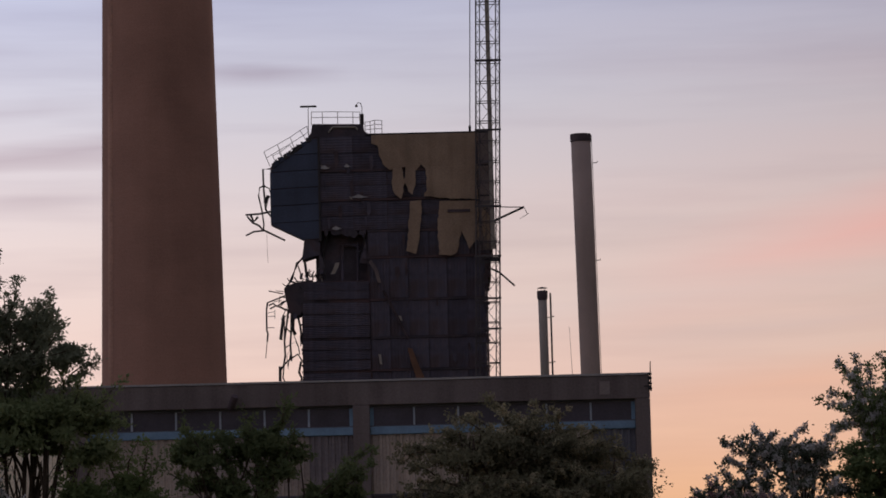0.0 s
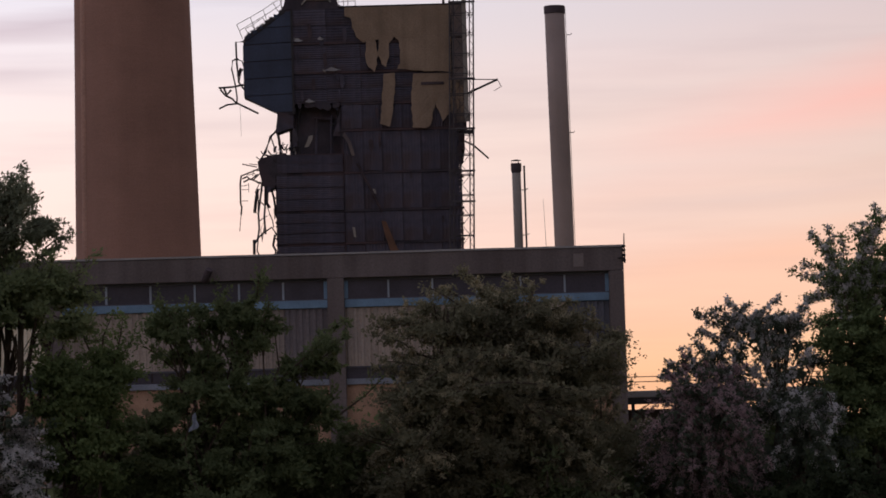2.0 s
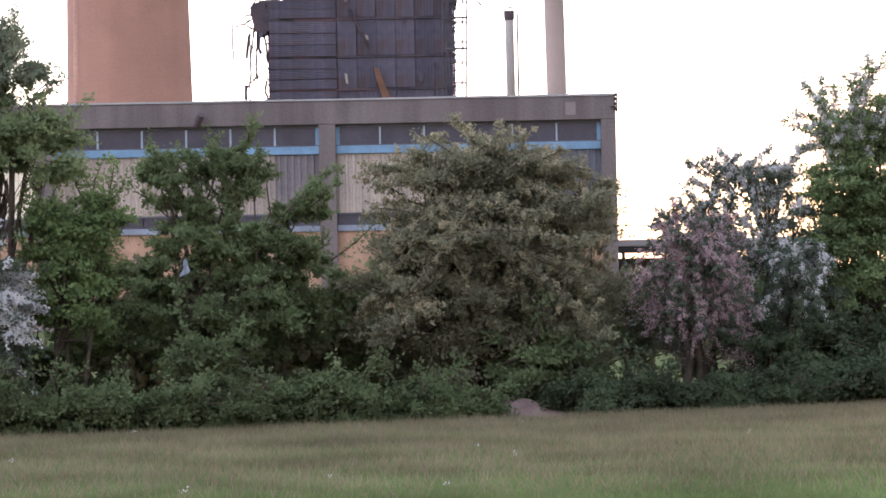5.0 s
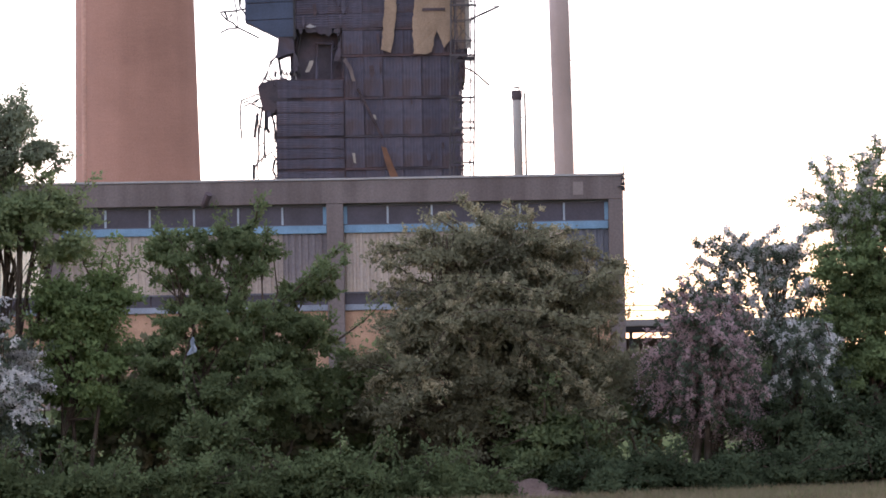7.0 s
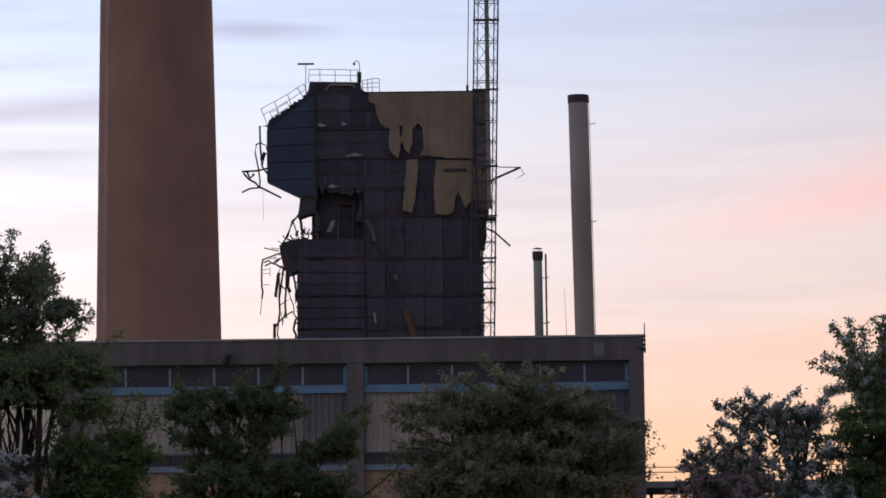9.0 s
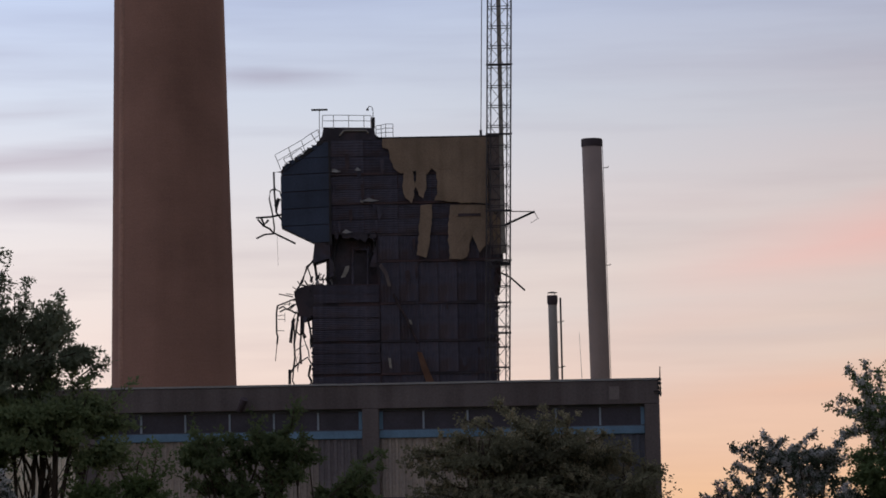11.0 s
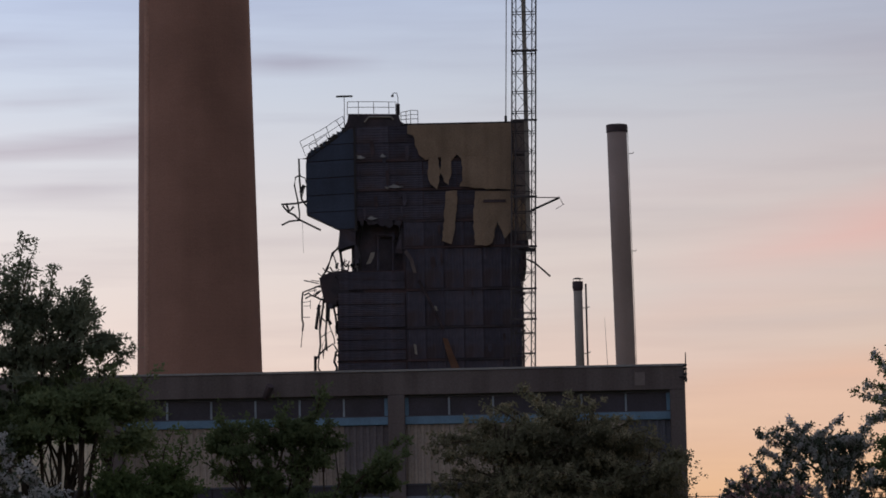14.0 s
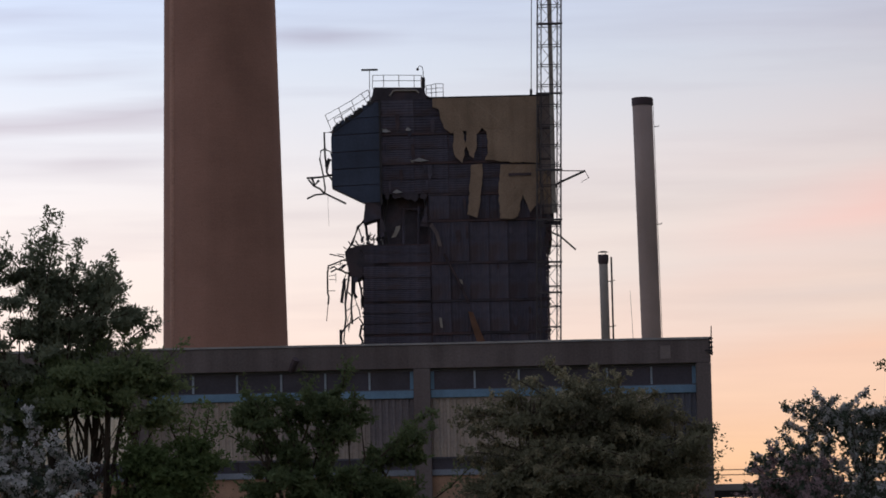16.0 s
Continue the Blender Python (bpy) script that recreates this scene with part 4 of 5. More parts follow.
def shrub(name, base, lobes, twigs, per, leaf, mat, label, category="shrub", bloom=None, share=0.0, seed=1, trunk=0.06, reach=(0.2, 0.5), droop=0.0, spread=0.035, slim=0.55, bare=14, edge=2.4, bloom_size=0.03, bloom_low=-9.0, sprigs=(), sprays=22, fan=0.45, arcs=(), thick=0.05):
    """A shrub of stems, limbs and leafy twigs filling the lobes (centre, half sizes, weight); bloom on a share of the twigs."""
    r = np.random.default_rng(seed)
    ob = thing(name, base, label, category, group="hedgerow")
    w = np.array([lo[2] for lo in lobes], float)
    clumps = max(4, twigs // 22)
    pick = r.choice(len(lobes), clumps, p=w / w.sum())
    cen = np.array([lo[0] for lo in lobes])[pick]
    half = np.array([lo[1] for lo in lobes])[pick]
    u = r.normal(size=(clumps, 3))
    u /= np.linalg.norm(u, axis=1, keepdims=True)
    rad = r.uniform(0, 1, clumps) ** (1 / edge)
    heart = cen + u * half * rad[:, None]
    of = np.concatenate([np.arange(clumps), r.integers(0, clumps, twigs - clumps)])
    start = heart[of] + r.normal(scale=0.05, size=(twigs, 3)) * np.array([1, 1, 0.5])
    start[:, 2] = np.maximum(start[:, 2], 0.05)
    axis = u * np.array([1, 1, 0.35]) + np.array([0, -0.15, 0.18 - 0.5 * droop]) + r.normal(scale=0.15, size=(clumps, 3))
    axis /= np.linalg.norm(axis, axis=1, keepdims=True)
    side = np.cross(axis, np.array([0, 0, 1.0]))
    side /= np.maximum(np.linalg.norm(side, axis=1, keepdims=True), 1e-6)
    d = axis[of] * r.uniform(0.35, 1.1, twigs)[:, None] + side[of] * r.normal(scale=fan, size=twigs)[:, None] + np.array([0, 0, 1.0]) * r.normal(scale=0.14, size=twigs)[:, None]
    ln = r.uniform(reach[0], reach[1], twigs)
    face = (start - cen[of]) / half[of]
    flowering = (r.uniform(0, 1, clumps) < share)[of] & (heart[of][:, 2] > bloom_low)
    # single sprigs that stick out of the outline
    sprigs = list(sprigs)
    for q in range(sprays):
        lo = lobes[r.choice(len(lobes), p=w / w.sum())]
        c, h = np.array(lo[0]), np.array(lo[1])
        q1 = r.normal(size=3) * np.array([1, 0.5, 0.7]) + np.array([0, -0.2, 0.5])
        q1 /= np.linalg.norm(q1)
        s_in = c + q1 * h * 0.9
        sprigs.append((s_in, s_in + (q1 + r.normal(scale=0.3, size=3)) * r.uniform(0.2, 0.45)))
    if sprigs:
        s0 = np.array([s[0] for s in sprigs])
        s1 = np.array([s[1] for s in sprigs])
        k = 7
        f = np.tile(np.linspace(0.0, 1, k), len(sprigs))[:, None]
        a = np.repeat(s0, k, 0) + np.repeat(s1 - s0, k, 0) * f
        start = np.vstack([start, a])
        dd = np.repeat(s1 - s0, k, 0)
        dd = dd / np.linalg.norm(dd, axis=1, keepdims=True) + r.normal(scale=0.6, size=(len(a), 3))
        d = np.vstack([d, dd / np.linalg.norm(dd, axis=1, keepdims=True)])
        ln = np.concatenate([ln, r.uniform(0.08, 0.2, len(a))])
        flowering = np.concatenate([flowering, r.uniform(0, 1, len(a)) < share])
        twigs += len(a)
        face = np.vstack([face, np.tile([0.0, -0.5, 0.6], (len(a), 1))])
    # arching sprays, thickly set with leaves, that leave gaps between them
    bows = []
    for x0, z0, x1, z1, rise, ady, flower in arcs:
        k = 4 + int(14 * math.hypot(x1 - x0, z1 - z0))
        f = np.linspace(0, 1, k)
        jit = r.normal(scale=0.05, size=2)
        ax = x0 + (x1 - x0) * f + jit[0] * np.sin(f * 3)
        az = z0 + (z1 - z0) * f + rise * 4 * f * (1 - f) * 0.5 + jit[1] * np.sin(f * 5)
        ay = hy(x0) + ady + r.normal(scale=0.12) * f - 0.15 * f
        line = np.stack([ax, ay, az], 1)
        bows.append(line)
        rep3 = np.repeat(line, 2, 0)
        start = np.vstack([start, rep3 + r.normal(scale=thick * 0.5, size=rep3.shape)])
        q = r.normal(size=rep3.shape) + np.array([0, 0, -0.4])
        d = np.vstack([d, q / np.linalg.norm(q, axis=1, keepdims=True)])
        ln = np.concatenate([ln, r.uniform(thick, thick * 2.2, len(rep3))])
        flowering = np.concatenate([flowering, r.uniform(0, 1, len(rep3)) < flower])
        face = np.vstack([face, r.normal(scale=0.3, size=rep3.shape) + np.array([0, -0.5, 0.6])])
        twigs += len(rep3)
    t = r.uniform(0, 1, (twigs, per))
    sag = np.zeros((twigs, per, 3))
    sag[:, :, 2] = -(0.35 + droop * 0.6) * (t * ln[:, None]) ** 1.6
    p = start[:, None] + d[:, None] * (t * ln[:, None])[:, :, None] + sag + r.normal(scale=spread, size=(twigs, per, 3)) * np.array([1, 1, 0.6])
    ld = d[:, None] * 0.6 + r.normal(scale=0.7, size=(twigs, per, 3)) + np.array([0, 0, -droop * 0.6])
    blooming = flowering & (r.uniform(0, 1, twigs) < 0.85)
    leafy = p[~blooming].reshape(-1, 3)
    face = face / np.maximum(np.linalg.norm(face, axis=1, keepdims=True), 0.3) + np.array([0, -0.25, 0.35])
    leaf_mesh("crown", leafy, ld[~blooming].reshape(-1, 3), leaf, r, mat, ob, "", slim, np.repeat(face[~blooming], per, 0))
    if share and blooming.any():
        half_n = per // 3
        leaf_mesh("crown", p[blooming][:, :half_n].reshape(-1, 3), ld[blooming][:, :half_n].reshape(-1, 3), leaf, r, mat, ob, "", slim, np.repeat(face[blooming], half_n, 0))
        k, m = int(blooming.sum()), 4 * per
        tb = r.uniform(0.1, 1, (k, m))
        bp = start[blooming][:, None] + d[blooming][:, None] * (tb * ln[blooming][:, None])[:, :, None]
        bp[:, :, 2] -= (0.35 + droop * 0.6) * (tb * ln[blooming][:, None]) ** 1.6
        bp = (bp + r.normal(scale=0.016, size=bp.shape)).reshape(-1, 3)
        leaf_mesh("blossom", bp, r.normal(size=bp.shape), bloom_size * 0.66, r, bloom, ob, "sprays of small blossom", 0.9, np.repeat(face[blooming], m, 0))
    # stems and limbs
    b = np.array(base)
    for lo in lobes:
        c, h = np.array(lo[0]), np.array(lo[1])
        foot = b + np.array([r.normal(scale=0.12), r.normal(scale=0.12), 0])
        m1 = foot + (c - foot) * 0.5 + r.normal(scale=0.12, size=3)
        top = c + np.array([0, 0, h[2] * 0.6])
        part("limb", tubed([foot, m1, c, top], [trunk, trunk * 0.7, trunk * 0.4, 0.008], 7), BARK, ob)
        bm = bmesh.new()
        for k in range(bare):
            q = r.normal(size=3)
            q /= np.linalg.norm(q)
            e = c + q * h * r.uniform(0.7, 1.08)
            e[2] = max(e[2], 0.2)
            g = m1 + (top - m1) * r.uniform(0.1, 0.9)
            tube(bm, [g, (g + e) / 2 + r.normal(scale=0.06, size=3), e], [0.018, 0.011, 0.004], 4)
        tagged(part("branch", bm, BARK, ob), kind="stuff")
    if bows:
        bm = bmesh.new()
        for line in bows:
            tube(bm, line[::3], [0.014 - 0.01 * i / len(line[::3]) for i in range(len(line[::3]))], 4)
        tagged(part("spray_stem", bm, BARK, ob), kind="stuff")
    if sprigs:
        bm = bmesh.new()
        for a, e in sprigs:
            a, e = np.array(a), np.array(e)
            tube(bm, [a, (a + e) / 2 + r.normal(scale=0.03, size=3), e], [0.012, 0.008, 0.004], 4)
        tagged(part("sprig", bm, BARK, ob), kind="stuff")
    return ob


def hy(x):
    """Depth of the hedge line, which runs slightly away to the right."""
    return 33.3 + 0.38 * x


def L(x, z, rx, rz, w=1.0, dy=0.0, ry=None):
    return ((x, hy(x) + dy, z), (rx, ry if ry else 0.8 * rx, rz), w)


def sprig(x0, z0, x1, z1, dy=0.0):
    return ((x0, hy(x0) + dy, z0), (x1, hy(x0) + dy - 0.1, z1))


def bows_to(tips, x0, x1, z0, z1, rise, dy, flower, seed):
    """Arching sprays from random places in a box to the tips given."""
    q = random.Random(seed)
    return [(q.uniform(x0, x1), q.uniform(z0, z1), x, z, rise * q.uniform(0.5, 1.4), dy + q.uniform(-0.25, 0.25), flower) for x, z in tips]


q = random.Random(90)
shrub("willow_tree", (-5.2, hy(-5.2) + 0.4, 0), [L(-5.3, 3.5, 0.75, 0.5, 1.2, 0.4), L(-5.15, 4.25, 0.42, 0.55, 0.9, 0.4), L(-4.58, 4.1, 0.32, 0.55, 1.3, 0.4), L(-4.75, 3.4, 0.5, 0.35, 1.0, 0.4), L(-5.75, 4.0, 0.4, 0.7, 1.2, 0.4), L(-5.0, 1.3, 0.8, 0.6, 1.3, 0.4), L(-6.2, 3.0, 0.7, 1.3, 1.2, 0.4), L(-5.45, 2.6, 0.5, 0.35, 0.8, 0.4), L(-4.6, 2.75, 0.35, 0.12, 0.16, 0.4)],
      2550, 17, 0.055, L_WILLOW, "tall grey-green willow with airy crown in the hedgerow", "tree", seed=3, trunk=0.045, slim=0.42, spread=0.03, reach=(0.08, 0.26), fan=0.35, sprays=10,
      sprigs=[sprig(-4.3, 3.7, -3.95, 3.95, 0.4), sprig(-5.3, 4.6, -5.35, 4.9, 0.4), sprig(-5.7, 4.4, -5.6, 4.8, 0.4), sprig(-4.7, 2.1, -4.35, 2.75, 0.4), sprig(-5.0, 2.1, -4.95, 2.9, 0.4)],
      arcs=bows_to([(-5.1, 5.15), (-5.2, 5.05), (-5.0, 4.95), (-4.95, 4.8), (-5.3, 4.85), (-4.72, 4.7), (-4.8, 4.6), (-4.6, 4.65), (-4.45, 4.7), (-4.38, 4.5), (-4.3, 4.3), (-4.25, 4.1), (-4.22, 3.95), (-5.55, 4.75), (-5.65, 4.7)], -5.3, -4.7, 3.6, 4.0, 0.0, 0.4, 0.0, 31) + [(-4.3, 3.72, -3.94, 3.94, 0.05, 0.4, 0.0)], thick=0.06)
shrub("green_sapling", (-4.7, hy(-4.7) + 0.1, 0), [L(-4.3, 3.22, 0.42, 0.32, 1.2, 0.1), L(-4.95, 3.15, 0.5, 0.3, 1.1, 0.1), L(-4.15, 2.9, 0.3, 0.18, 0.5, 0.1), L(-4.5, 3.5, 0.4, 0.2, 0.5, 0.1), L(-5.4, 2.95, 0.35, 0.35, 0.6, 0.1)],
      1700, 18, 0.058, L_SAPLING, "soft green leafy sapling in front of the willow", "tree", seed=4, trunk=0.04, slim=0.5, reach=(0.12, 0.36), fan=0.35, bare=4, sprays=8,
      sprigs=[sprig(-4.2, 3.3, -3.8, 3.5, 0.1), sprig(-4.1, 3.1, -3.72, 3.25, 0.1), sprig(-4.1, 2.95, -3.8, 2.88, 0.1)])
shrub("white_hawthorn", (-5.2, hy(-5.2) - 0.5, 0), [L(-5.5, 2.1, 0.5, 0.55, 1.3, -0.5), L(-5.05, 1.95, 0.4, 0.45, 1.1, -0.5), L(-4.65, 1.5, 0.4, 0.42, 1.0, -0.5), L(-4.7, 1.2, 0.45, 0.5, 1.0, -0.5), L(-5.5, 1.2, 0.7, 0.7, 1.2, -0.5)],
      2000, 14, 0.05, L_HAW, "hawthorn bush covered in white blossom", "shrub", W_BLOSSOM, 0.8, seed=5, droop=0.5, bloom_size=0.042, reach=(0.12, 0.34), bare=6, sprays=12,
      arcs=bows_to([(-5.5, 2.8), (-5.25, 2.85), (-4.95, 2.68), (-4.75, 2.38), (-4.55, 2.12), (-4.38, 1.88)], -5.3, -4.8, 1.8, 2.0, 0.15, -0.5, 0.8, 32))
shrub("yellow_green_bush", (-3.8, hy(-3.8) - 0.1, 0), [L(-3.95, 2.05, 0.35, 0.45, 1.0, -0.1), L(-3.8, 1.4, 0.4, 0.5, 0.8, -0.1), L(-3.6, 2.3, 0.2, 0.3, 0.35, -0.1)],
      1700, 17, 0.052, L_YELLOW, "small bright yellow-green bush in the hedgerow", seed=6, trunk=0.03, reach=(0.12, 0.36))
TIERS = [L(-2.45, 2.95, 0.26, 0.08, 0.2), L(-2.05, 3.05, 0.2, 0.08, 0.14), L(-2.85, 3.0, 0.18, 0.07, 0.1), L(-2.9, 2.82, 0.28, 0.06, 0.16), L(-1.85, 2.9, 0.28, 0.07, 0.2), L(-2.75, 2.52, 0.34, 0.06, 0.18),
         L(-1.35, 2.38, 0.32, 0.06, 0.2), L(-2.4, 2.15, 0.75, 0.13, 0.9), L(-1.6, 2.05, 0.55, 0.13, 0.7), L(-2.1, 2.68, 0.3, 0.06, 0.16), L(-1.9, 1.85, 0.8, 0.15, 0.9)]
shrub("elder_bush", (-2.2, hy(-2.2), 0), TIERS + [L(-2.2, 1.25, 1.0, 0.55, 3.2), L(-1.4, 1.5, 0.6, 0.6, 1.8), L(-2.95, 1.4, 0.5, 0.6, 1.4)],
      6200, 16, 0.052, L_GREEN, "leafy deep green elder bush with open tiered top", seed=7, trunk=0.02, reach=(0.08, 0.24), spread=0.02, slim=0.5, bare=3, sprays=12, fan=0.3,
      sprigs=[sprig(-2.3, 3.0, -2.3, 3.3), sprig(-2.8, 2.9, -3.0, 3.2), sprig(-1.9, 3.2, -1.85, 3.48)],
      arcs=[(-1.4, 2.5, -0.88, 2.92, 0.06, 0, 0), (-1.4, 2.45, -0.88, 2.72, 0.08, 0, 0), (-1.3, 2.35, -1.0, 2.46, 0.08, 0, 0), (-2.1, 2.7, -1.58, 2.96, 0.08, 0, 0), (-2.1, 2.6, -1.72, 2.74, 0.06, 0, 0), (-1.6, 2.3, -1.12, 2.74, 0.05, -0.1, 0), (-1.5, 2.3, -0.95, 2.58, 0.08, 0.1, 0)]
      + bows_to([(-3.16, 2.88), (-3.0, 3.18), (-2.82, 3.1), (-2.66, 3.14), (-2.5, 3.05), (-2.32, 3.26), (-2.15, 3.1), (-2.05, 3.2), (-1.86, 3.45), (-1.76, 3.2), (-1.62, 2.95), (-2.92, 2.74), (-3.1, 2.56), (-2.75, 2.6)], -2.5, -2.0, 2.2, 2.5, 0.08, 0.0, 0.0, 45), thick=0.036)
boughs = []
while len(boughs) < 26:
    bx, bz = q.uniform(-0.3, 2.0), q.uniform(0.9, 3.0)
    if ((bx - 0.95) / 1.45) ** 2 + ((bz - 1.5) / 1.6) ** 2 < 1 and all(math.hypot((bx - o[0][0]) * 0.6, bz - o[0][2]) > 0.2 for o in boughs):
        boughs.append(L(bx, bz, q.uniform(0.34, 0.5), q.uniform(0.15, 0.24), 0.32, -0.35 - 0.3 * q.random(), 0.35))
shrub("brown_hawthorn", (0.8, hy(0.8), 0), [L(0.85, 2.35, 0.72, 0.7, 1.7), L(0.7, 2.98, 0.5, 0.24, 0.5), L(1.4, 2.7, 0.5, 0.3, 0.5), L(0.15, 2.1, 0.5, 0.55, 0.6), L(1.6, 2.1, 0.6, 0.7, 1.0), L(0.3, 1.2, 0.8, 0.7, 1.2), L(1.7, 1.2, 0.75, 0.7, 1.2), L(0.6, 0.6, 1.1, 0.5, 0.8)] + boughs,
      8600, 17, 0.044, L_BROWN, "large rounded olive-brown hawthorn past its bloom", "shrub", F_BLOSSOM, 0.2, seed=8, trunk=0.06, droop=0.3, reach=(0.14, 0.4), bare=6, bloom_size=0.034, bloom_low=1.3, sprays=14,
      arcs=bows_to([(-0.55, 3.0), (-0.58, 2.88), (-0.25, 3.06), (-0.4, 2.75), (-0.45, 2.6), (-0.2, 2.88), (0.02, 3.2), (0.1, 3.1)], 0.2, 0.5, 2.4, 2.7, 0.12, -0.2, 0.45, 33)
      + bows_to([(0.24, 3.32), (0.4, 3.36), (0.62, 3.4), (0.8, 3.36), (1.04, 3.36), (1.2, 3.3), (1.38, 3.24), (1.6, 3.2), (1.8, 3.12), (2.0, 2.92), (2.1, 2.8), (2.32, 2.76)], 0.5, 1.5, 2.6, 2.85, 0.1, -0.1, 0.4, 34)
      + bows_to([(2.42, 2.66), (2.3, 2.36), (2.25, 2.1), (2.3, 1.8), (2.4, 1.5)], 1.6, 1.8, 1.9, 2.2, 0.12, -0.2, 0.2, 35)
      + bows_to([(q.uniform(-0.6, 2.4), q.uniform(0.9, 2.6)) for _ in range(46)], 0.2, 1.8, 1.6, 2.6, 0.15, -0.85, 0.3, 36), thick=0.045)
shrub("pink_hawthorn", (3.4, hy(3.4) - 0.5, 0), [L(3.35, 1.85, 0.42, 0.45, 1.3, -0.5), L(3.05, 1.5, 0.34, 0.45, 0.8, -0.5), L(3.65, 1.45, 0.36, 0.5, 0.9, -0.5), L(3.4, 1.1, 0.5, 0.35, 0.6, -0.5)],
      1550, 16, 0.046, L_HAW, "weeping hawthorn covered in dusty pink blossom", "shrub", P_BLOSSOM, 0.7, seed=9, droop=1.1, bloom_size=0.032, reach=(0.2, 0.5), spread=0.02, bare=5, sprays=6,
      arcs=bows_to([(2.87, 2.22), (2.8, 2.0), (2.95, 2.3), (3.15, 2.4), (3.35, 2.38), (3.6, 2.3), (3.79, 2.22), (3.95, 2.0)], 3.3, 3.5, 1.7, 1.9, 0.15, -0.5, 0.6, 37)
      + bows_to([(q.uniform(2.65, 4.05), q.uniform(0.8, 1.7)) for _ in range(34)], 3.0, 3.7, 1.6, 2.2, 0.3, -0.9, 0.75, 38), thick=0.032)
shrub("open_white_hawthorn", (4.5, hy(4.5) + 0.3, 0), [L(4.75, 2.0, 0.45, 0.5, 0.9, 0.3), L(4.6, 1.3, 0.6, 0.7, 1.4, 0.3), L(3.9, 1.6, 0.75, 0.42, 1.2, 0.5), L(4.15, 2.85, 0.4, 0.1, 0.16, 0.3), L(4.6, 2.75, 0.25, 0.2, 0.22, 0.3)],
      1500, 16, 0.05, L_HAW, "open hawthorn with drooping white blossom sprays", "shrub", W_BLOSSOM, 0.36, seed=10, droop=0.5, reach=(0.12, 0.34), bare=5, bloom_size=0.034, bloom_low=1.7, sprays=0,
      arcs=bows_to([(3.39, 3.0), (3.55, 2.95), (3.68, 3.0), (3.79, 3.1), (3.95, 3.0), (4.05, 3.1), (4.2, 3.0), (4.42, 3.12), (4.55, 3.0), (4.7, 2.9), (4.75, 3.1)], 3.7, 4.5, 2.5, 2.75, 0.06, 0.3, 0.75, 41)
      + bows_to([(3.31, 2.68), (3.45, 2.72), (3.5, 2.5), (3.75, 2.75), (3.9, 2.6), (4.05, 2.75), (4.2, 2.55), (4.35, 2.75), (4.5, 2.5), (4.65, 2.65), (4.75, 2.45), (3.2, 2.5), (3.05, 2.35), (2.95, 2.25)], 3.5, 4.6, 1.8, 2.15, 0.15, 0.3, 0.75, 42)
      + bows_to([(4.48, 1.2), (4.55, 1.35), (4.85, 1.35), (4.92, 1.3), (4.88, 1.5), (4.4, 0.95), (4.8, 0.9), (5.0, 0.95), (5.15, 1.75), (3.95, 0.62), (4.15, 0.7)], 4.5, 4.8, 1.7, 2.0, 0.2, -0.35, 0.55, 43), thick=0.03)
shrub("tall_right_hawthorn", (5.8, hy(5.8) + 0.4, 0), [L(5.95, 2.75, 0.75, 0.8, 2.0, 0.4), L(5.4, 2.4, 0.42, 0.65, 1.3, 0.2), L(5.9, 1.4, 1.1, 1.0, 2.4, 0.3), L(6.6, 2.6, 0.9, 1.3, 1.6, 0.4), L(5.25, 1.75, 0.4, 0.45, 0.9, 0.2), L(6.0, 3.5, 0.4, 0.3, 0.4, 0.4), L(6.25, 1.9, 0.6, 0.6, 0.8, 0.7)],
      7800, 17, 0.046, L_RIGHT, "tall dense green hawthorn with blossom sprays at its top", "tree", W_BLOSSOM, 0.12, seed=12, trunk=0.06, bloom_low=3.25, reach=(0.12, 0.34), bare=5, sprays=10,
      arcs=bows_to([(4.96, 3.98), (5.05, 3.85), (4.85, 3.62), (4.72, 3.52), (4.9, 3.45), (4.79, 3.2), (4.85, 3.1), (5.1, 3.7), (5.2, 4.0), (5.35, 3.9), (5.5, 4.1), (5.6, 4.15), (5.8, 4.3), (5.75, 4.1), (6.0, 4.2), (6.1, 4.0), (5.0, 3.3), (5.3, 3.6)], 5.25, 5.7, 2.9, 3.3, 0.12, 0.3, 0.6, 44), thick=0.035)
# brambles along the foot
for i, (x, z, rx, rz) in enumerate([(-5.3, 0.32, 0.8, 0.36), (-4.2, 0.38, 0.8, 0.38), (-3.2, 0.32, 0.8, 0.36), (-2.2, 0.3, 0.8, 0.32), (-1.2, 0.27, 0.75, 0.3), (-0.3, 0.25, 0.7, 0.28), (0.4, 0.18, 0.4, 0.22), (2.3, 0.36, 0.55, 0.38), (3.1, 0.32, 0.7, 0.36), (4.1, 0.36, 0.8, 0.4), (5.1, 0.42, 0.8, 0.46), (6.1, 0.48, 0.9, 0.5)]):
    # right of x = 2 the leaf colour has the trees' shade put in
    shrub("bramble_clump", (x, hy(x) - 1.2, 0), [L(x, (z if x < 2 else z * 0.75) * 0.55, rx, (rz if x < 2 else rz * 0.7) * 0.62, 1.2, -1.6, 0.6)] + [L(x + rng.uniform(-0.8, 0.8) * rx, z * rng.uniform(0.6, 1.1) * (1 if x < 2 else 0.72), rng.uniform(0.16, 0.34), rng.uniform(0.10, 0.22), 0.3, -1.6 - rng.uniform(0, 0.5)) for _ in range(5)], 1120, 14, 0.056, L_BRAMBLE if x < 2 else L_SHADE, "low bramble clump at the foot of the hedge", "shrub", seed=40 + i, trunk=0.015, bare=4, reach=(0.1, 0.3), edge=2.0, sprays=10)
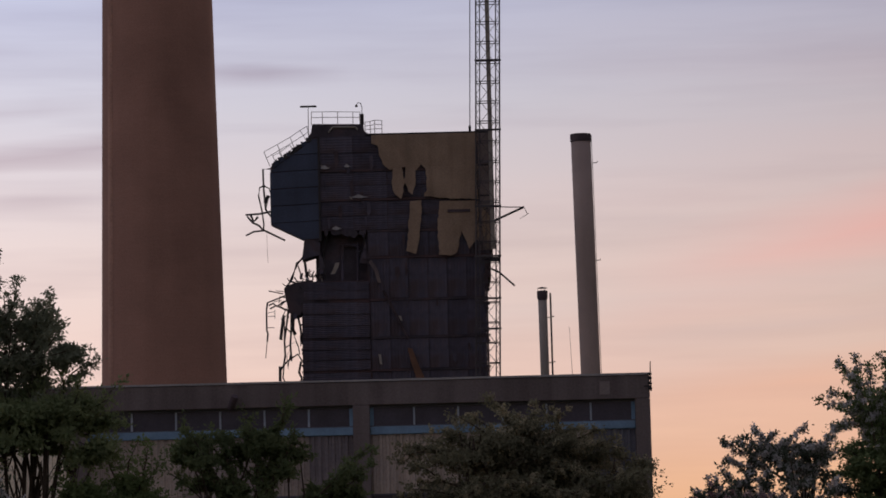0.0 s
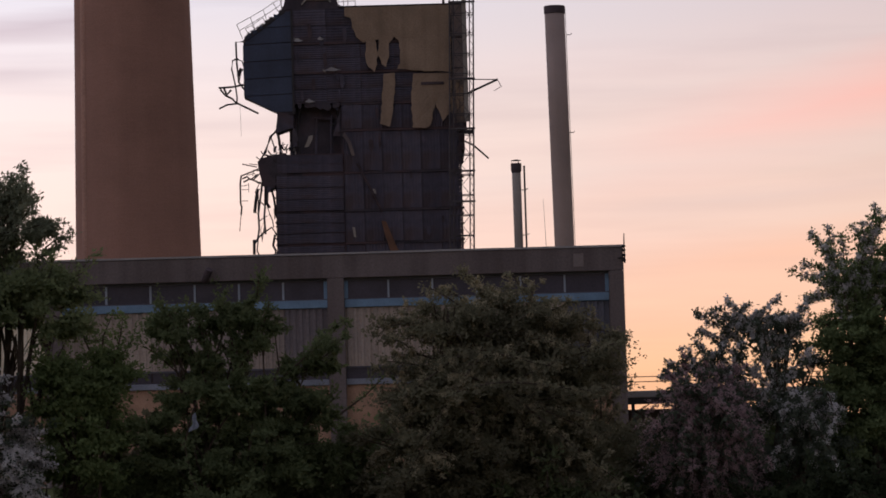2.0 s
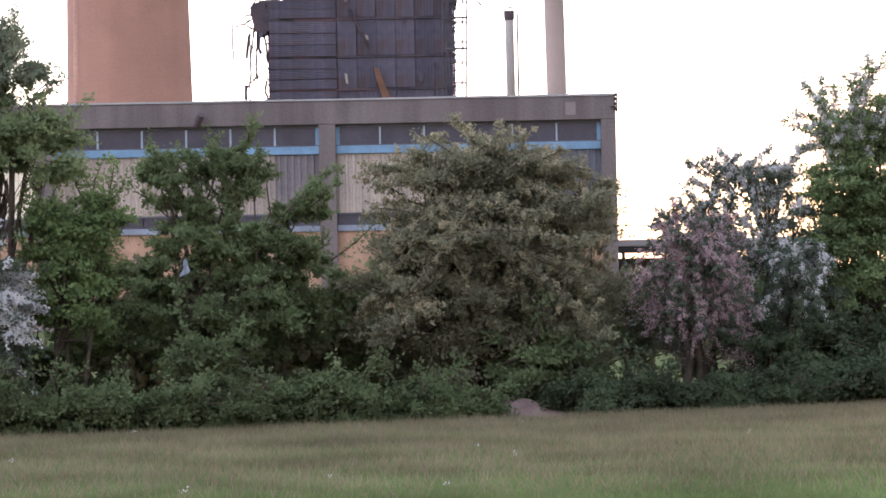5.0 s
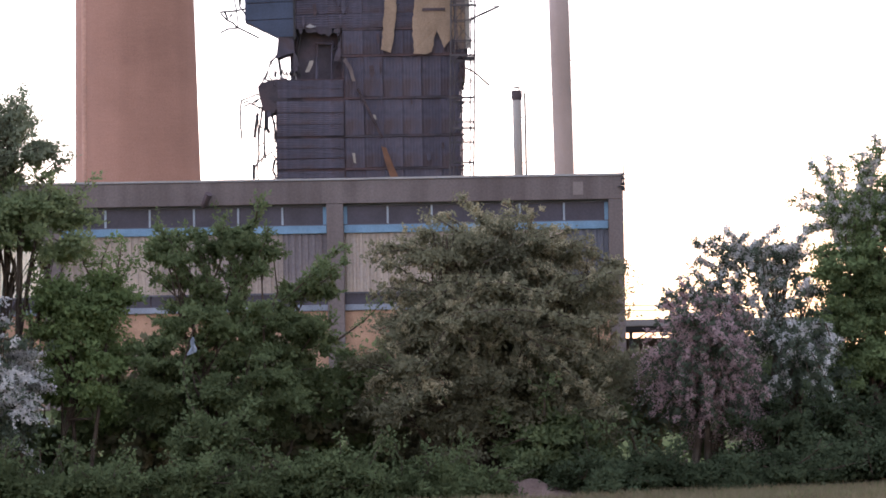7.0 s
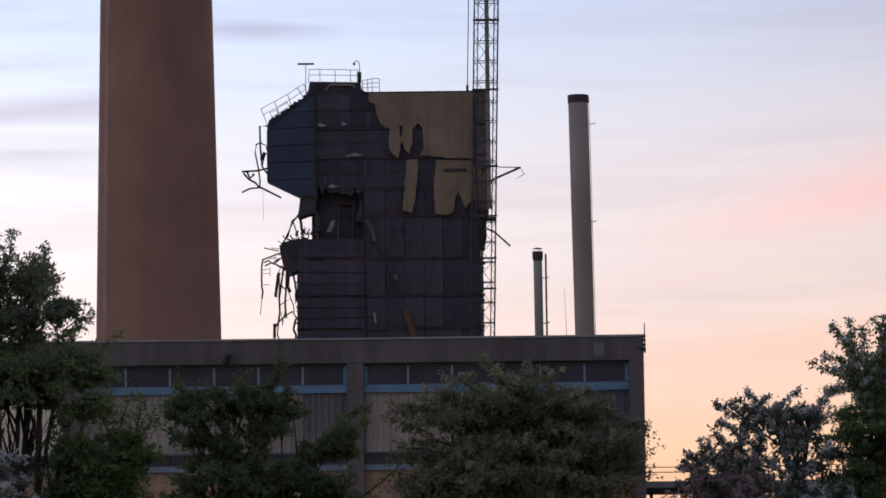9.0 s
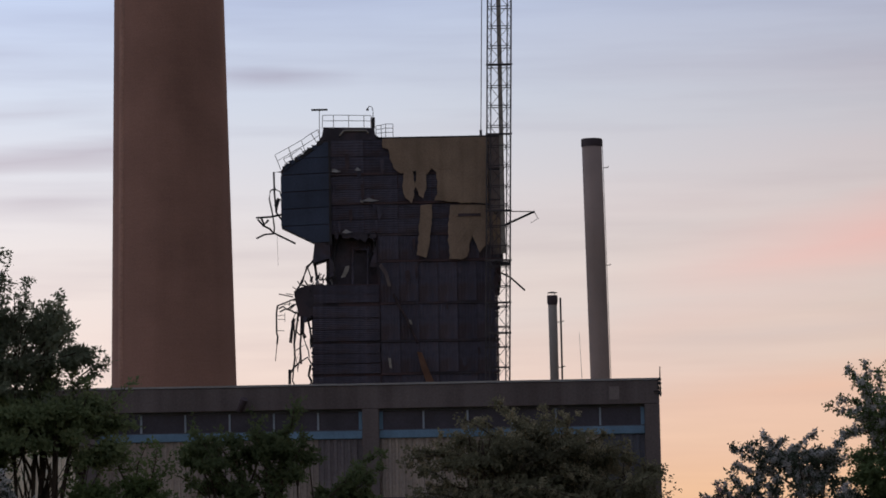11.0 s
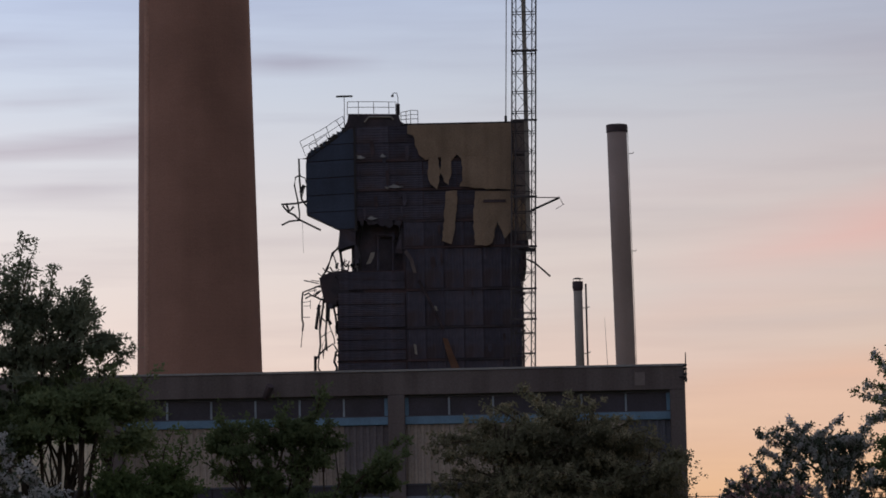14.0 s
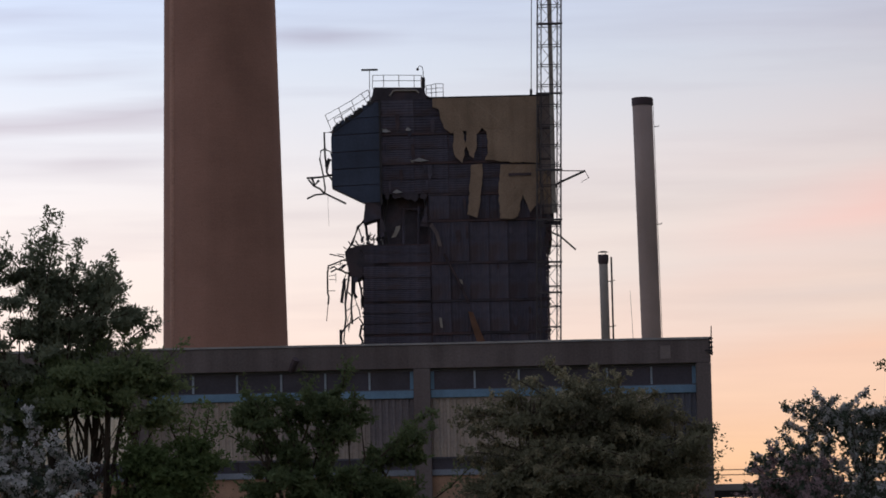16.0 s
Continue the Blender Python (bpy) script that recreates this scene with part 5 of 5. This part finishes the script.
for i, x in enumerate((-5.5, -4.4, -3.3, -2.3, -1.5, -0.7, 0.2, 1.4, 2.6, 3.8, 5.0, 6.2)):
    shrub("hedge_undergrowth", (x, hy(x) + 1.2, 0), [L(x, 0.7, 0.8, 0.7, 1.0, 1.2, 0.4)], 330, 14, 0.11, L_GREEN if i % 2 or i > 8 else L_BROWN, "dark tangled undergrowth behind the hedge", "shrub", seed=70 + i, trunk=0.03, bare=6)

# the three clumps on the right have shade put into their leaf colour
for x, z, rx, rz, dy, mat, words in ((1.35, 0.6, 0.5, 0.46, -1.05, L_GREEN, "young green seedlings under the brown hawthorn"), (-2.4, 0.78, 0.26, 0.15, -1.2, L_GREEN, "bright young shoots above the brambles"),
                                     (4.25, 0.5, 0.6, 0.46, -1.0, L_SHADE, "leafy undergrowth before the hawthorns, coloured dark for shade"), (5.15, 0.55, 0.6, 0.52, -0.9, L_SHADE, "leafy undergrowth before the hawthorns, coloured dark for shade"), (5.95, 0.6, 0.6, 0.52, -0.9, L_SHADE, "leafy undergrowth before the hawthorns, coloured dark for shade")):
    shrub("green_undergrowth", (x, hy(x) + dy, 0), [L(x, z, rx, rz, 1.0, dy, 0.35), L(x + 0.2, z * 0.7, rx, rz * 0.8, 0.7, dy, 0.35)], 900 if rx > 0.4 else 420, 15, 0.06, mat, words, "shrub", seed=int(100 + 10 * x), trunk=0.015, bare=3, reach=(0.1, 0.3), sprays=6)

# scrap of plastic sheet caught in the elder
scrap = thing("plastic_scrap", (-2.6, hy(-2.6) - 0.95, 1.7), "pale blue plastic sheet scrap caught in the bush", "litter")
bm = bmesh.new()
bmesh.ops.create_grid(bm, x_segments=6, y_segments=10, size=0.5)
for v in bm.verts:
    f = v.co.y + 0.5
    w = 0.10 * (1 - f * 0.7) * (1 + 0.25 * math.sin(f * 9))
    v.co = Vector((-2.6 + v.co.x * w + 0.015 * math.sin(f * 2.6), hy(-2.6) - 0.55 + 0.03 * math.sin(v.co.x * 14 + f * 4), 1.70 + 0.18 * f + 0.04 * v.co.x))
part("sheet", bm, SCRAP, scrap, smooth=True)
part("stick", tubed([(-2.72, hy(-2.6) - 0.5, 1.5), (-2.62, hy(-2.6) - 0.53, 1.85), (-2.56, hy(-2.6) - 0.5, 2.05)], [0.012, 0.01, 0.006], 5), BARK, scrap)

# bare soil mound
bm = bmesh.new()
bmesh.ops.create_grid(bm, x_segments=24, y_segments=16, size=1.0)
for v in bm.verts:
    r2 = v.co.x ** 2 + v.co.y ** 2
    z = 0.23 * math.exp(-2.2 * r2) + 0.03 * noise.noise(v.co * 4) * math.exp(-r2)
    v.co = Vector((1.15 + v.co.x * 0.72, hy(1.2) - 1.5 + v.co.y * 0.5, z - 0.02))
tagged(part("soil_mound", bm, SOIL, smooth=True), "small mound of bare pinkish soil by the hedge", "mound")


# ---- meadow grass ----
def grass(name, count, x0, x1, y0, y1, tall, mat, label, seed, power=1.0):
    r = np.random.default_rng(seed)
    y = y0 + (y1 - y0) * r.uniform(0, 1, count) ** power
    x = r.uniform(x0, x1, count) * (y / 32.0)
    keep = (y < 31.3 + 0.38 * x + r.normal(scale=0.12, size=count)) & ~((abs(x - 1.2) < 0.5) & (y > 31.2))
    x, y = x[keep], y[keep]
    patch = np.array([noise.noise(Vector((a * 0.7, b * 0.7, seed))) for a, b in zip(x, y)])
    h = tall * r.uniform(0.5, 1.3, len(x)) * (1 + 0.2 * patch)
    p = np.stack([x, y, np.zeros(len(x))], 1)
    lean = r.normal(scale=0.4, size=(len(x), 3))
    lean[:, 2] = 1
    n = len(x)
    d = lean * h[:, None]
    a = r.uniform(0, 6.28, n)
    s = np.stack([np.cos(a), np.sin(a) * 0.4, np.zeros(n)], 1) * r.uniform(0.004, 0.009, n)[:, None]
    bend = np.stack([r.normal(scale=0.03, size=n), r.normal(scale=0.03, size=n), np.zeros(n)], 1)
    v = np.stack([p - s, p + s, p + d + bend], 1).reshape(-1, 3)
    me = bpy.data.meshes.new(name)
    me.vertices.add(3 * n)
    me.vertices.foreach_set("co", v.astype(np.float32).ravel())
    me.loops.add(3 * n)
    me.loops.foreach_set("vertex_index", np.arange(3 * n, dtype=np.int32))
    me.polygons.add(n)
    me.polygons.foreach_set("loop_start", np.arange(0, 3 * n, 3, dtype=np.int32))
    me.update(calc_edges=True)
    me.materials.append(mat)
    tagged(new(name, me), label, "grass", kind="stuff")


grass("meadow_grass", 170000, -7, 7, 16, 34, 0.065, G_GREEN, "green meadow grass blades", 21)
grass("seeding_grass", 110000, -7, 7, 20, 34, 0.10, G_STRAW, "straw-brown seeding grass stalks", 22, 0.55)
r = np.random.default_rng(33)
pts = np.stack([r.uniform(-6, 6, 12), r.uniform(20, 32, 12), r.uniform(0.08, 0.13, 12)], 1)
pts = pts[pts[:, 1] < 32 + 0.38 * pts[:, 0]]
fl = leaf_mesh("meadow_flowers", np.repeat(pts, 8, 0) + r.normal(scale=0.012, size=(8 * len(pts), 3)), r.normal(size=(8 * len(pts), 3)), 0.012, r, W_BLOSSOM, None, "", 0.9)
tagged(fl, "scattered small white meadow flowers", "flowers", kind="stuff")
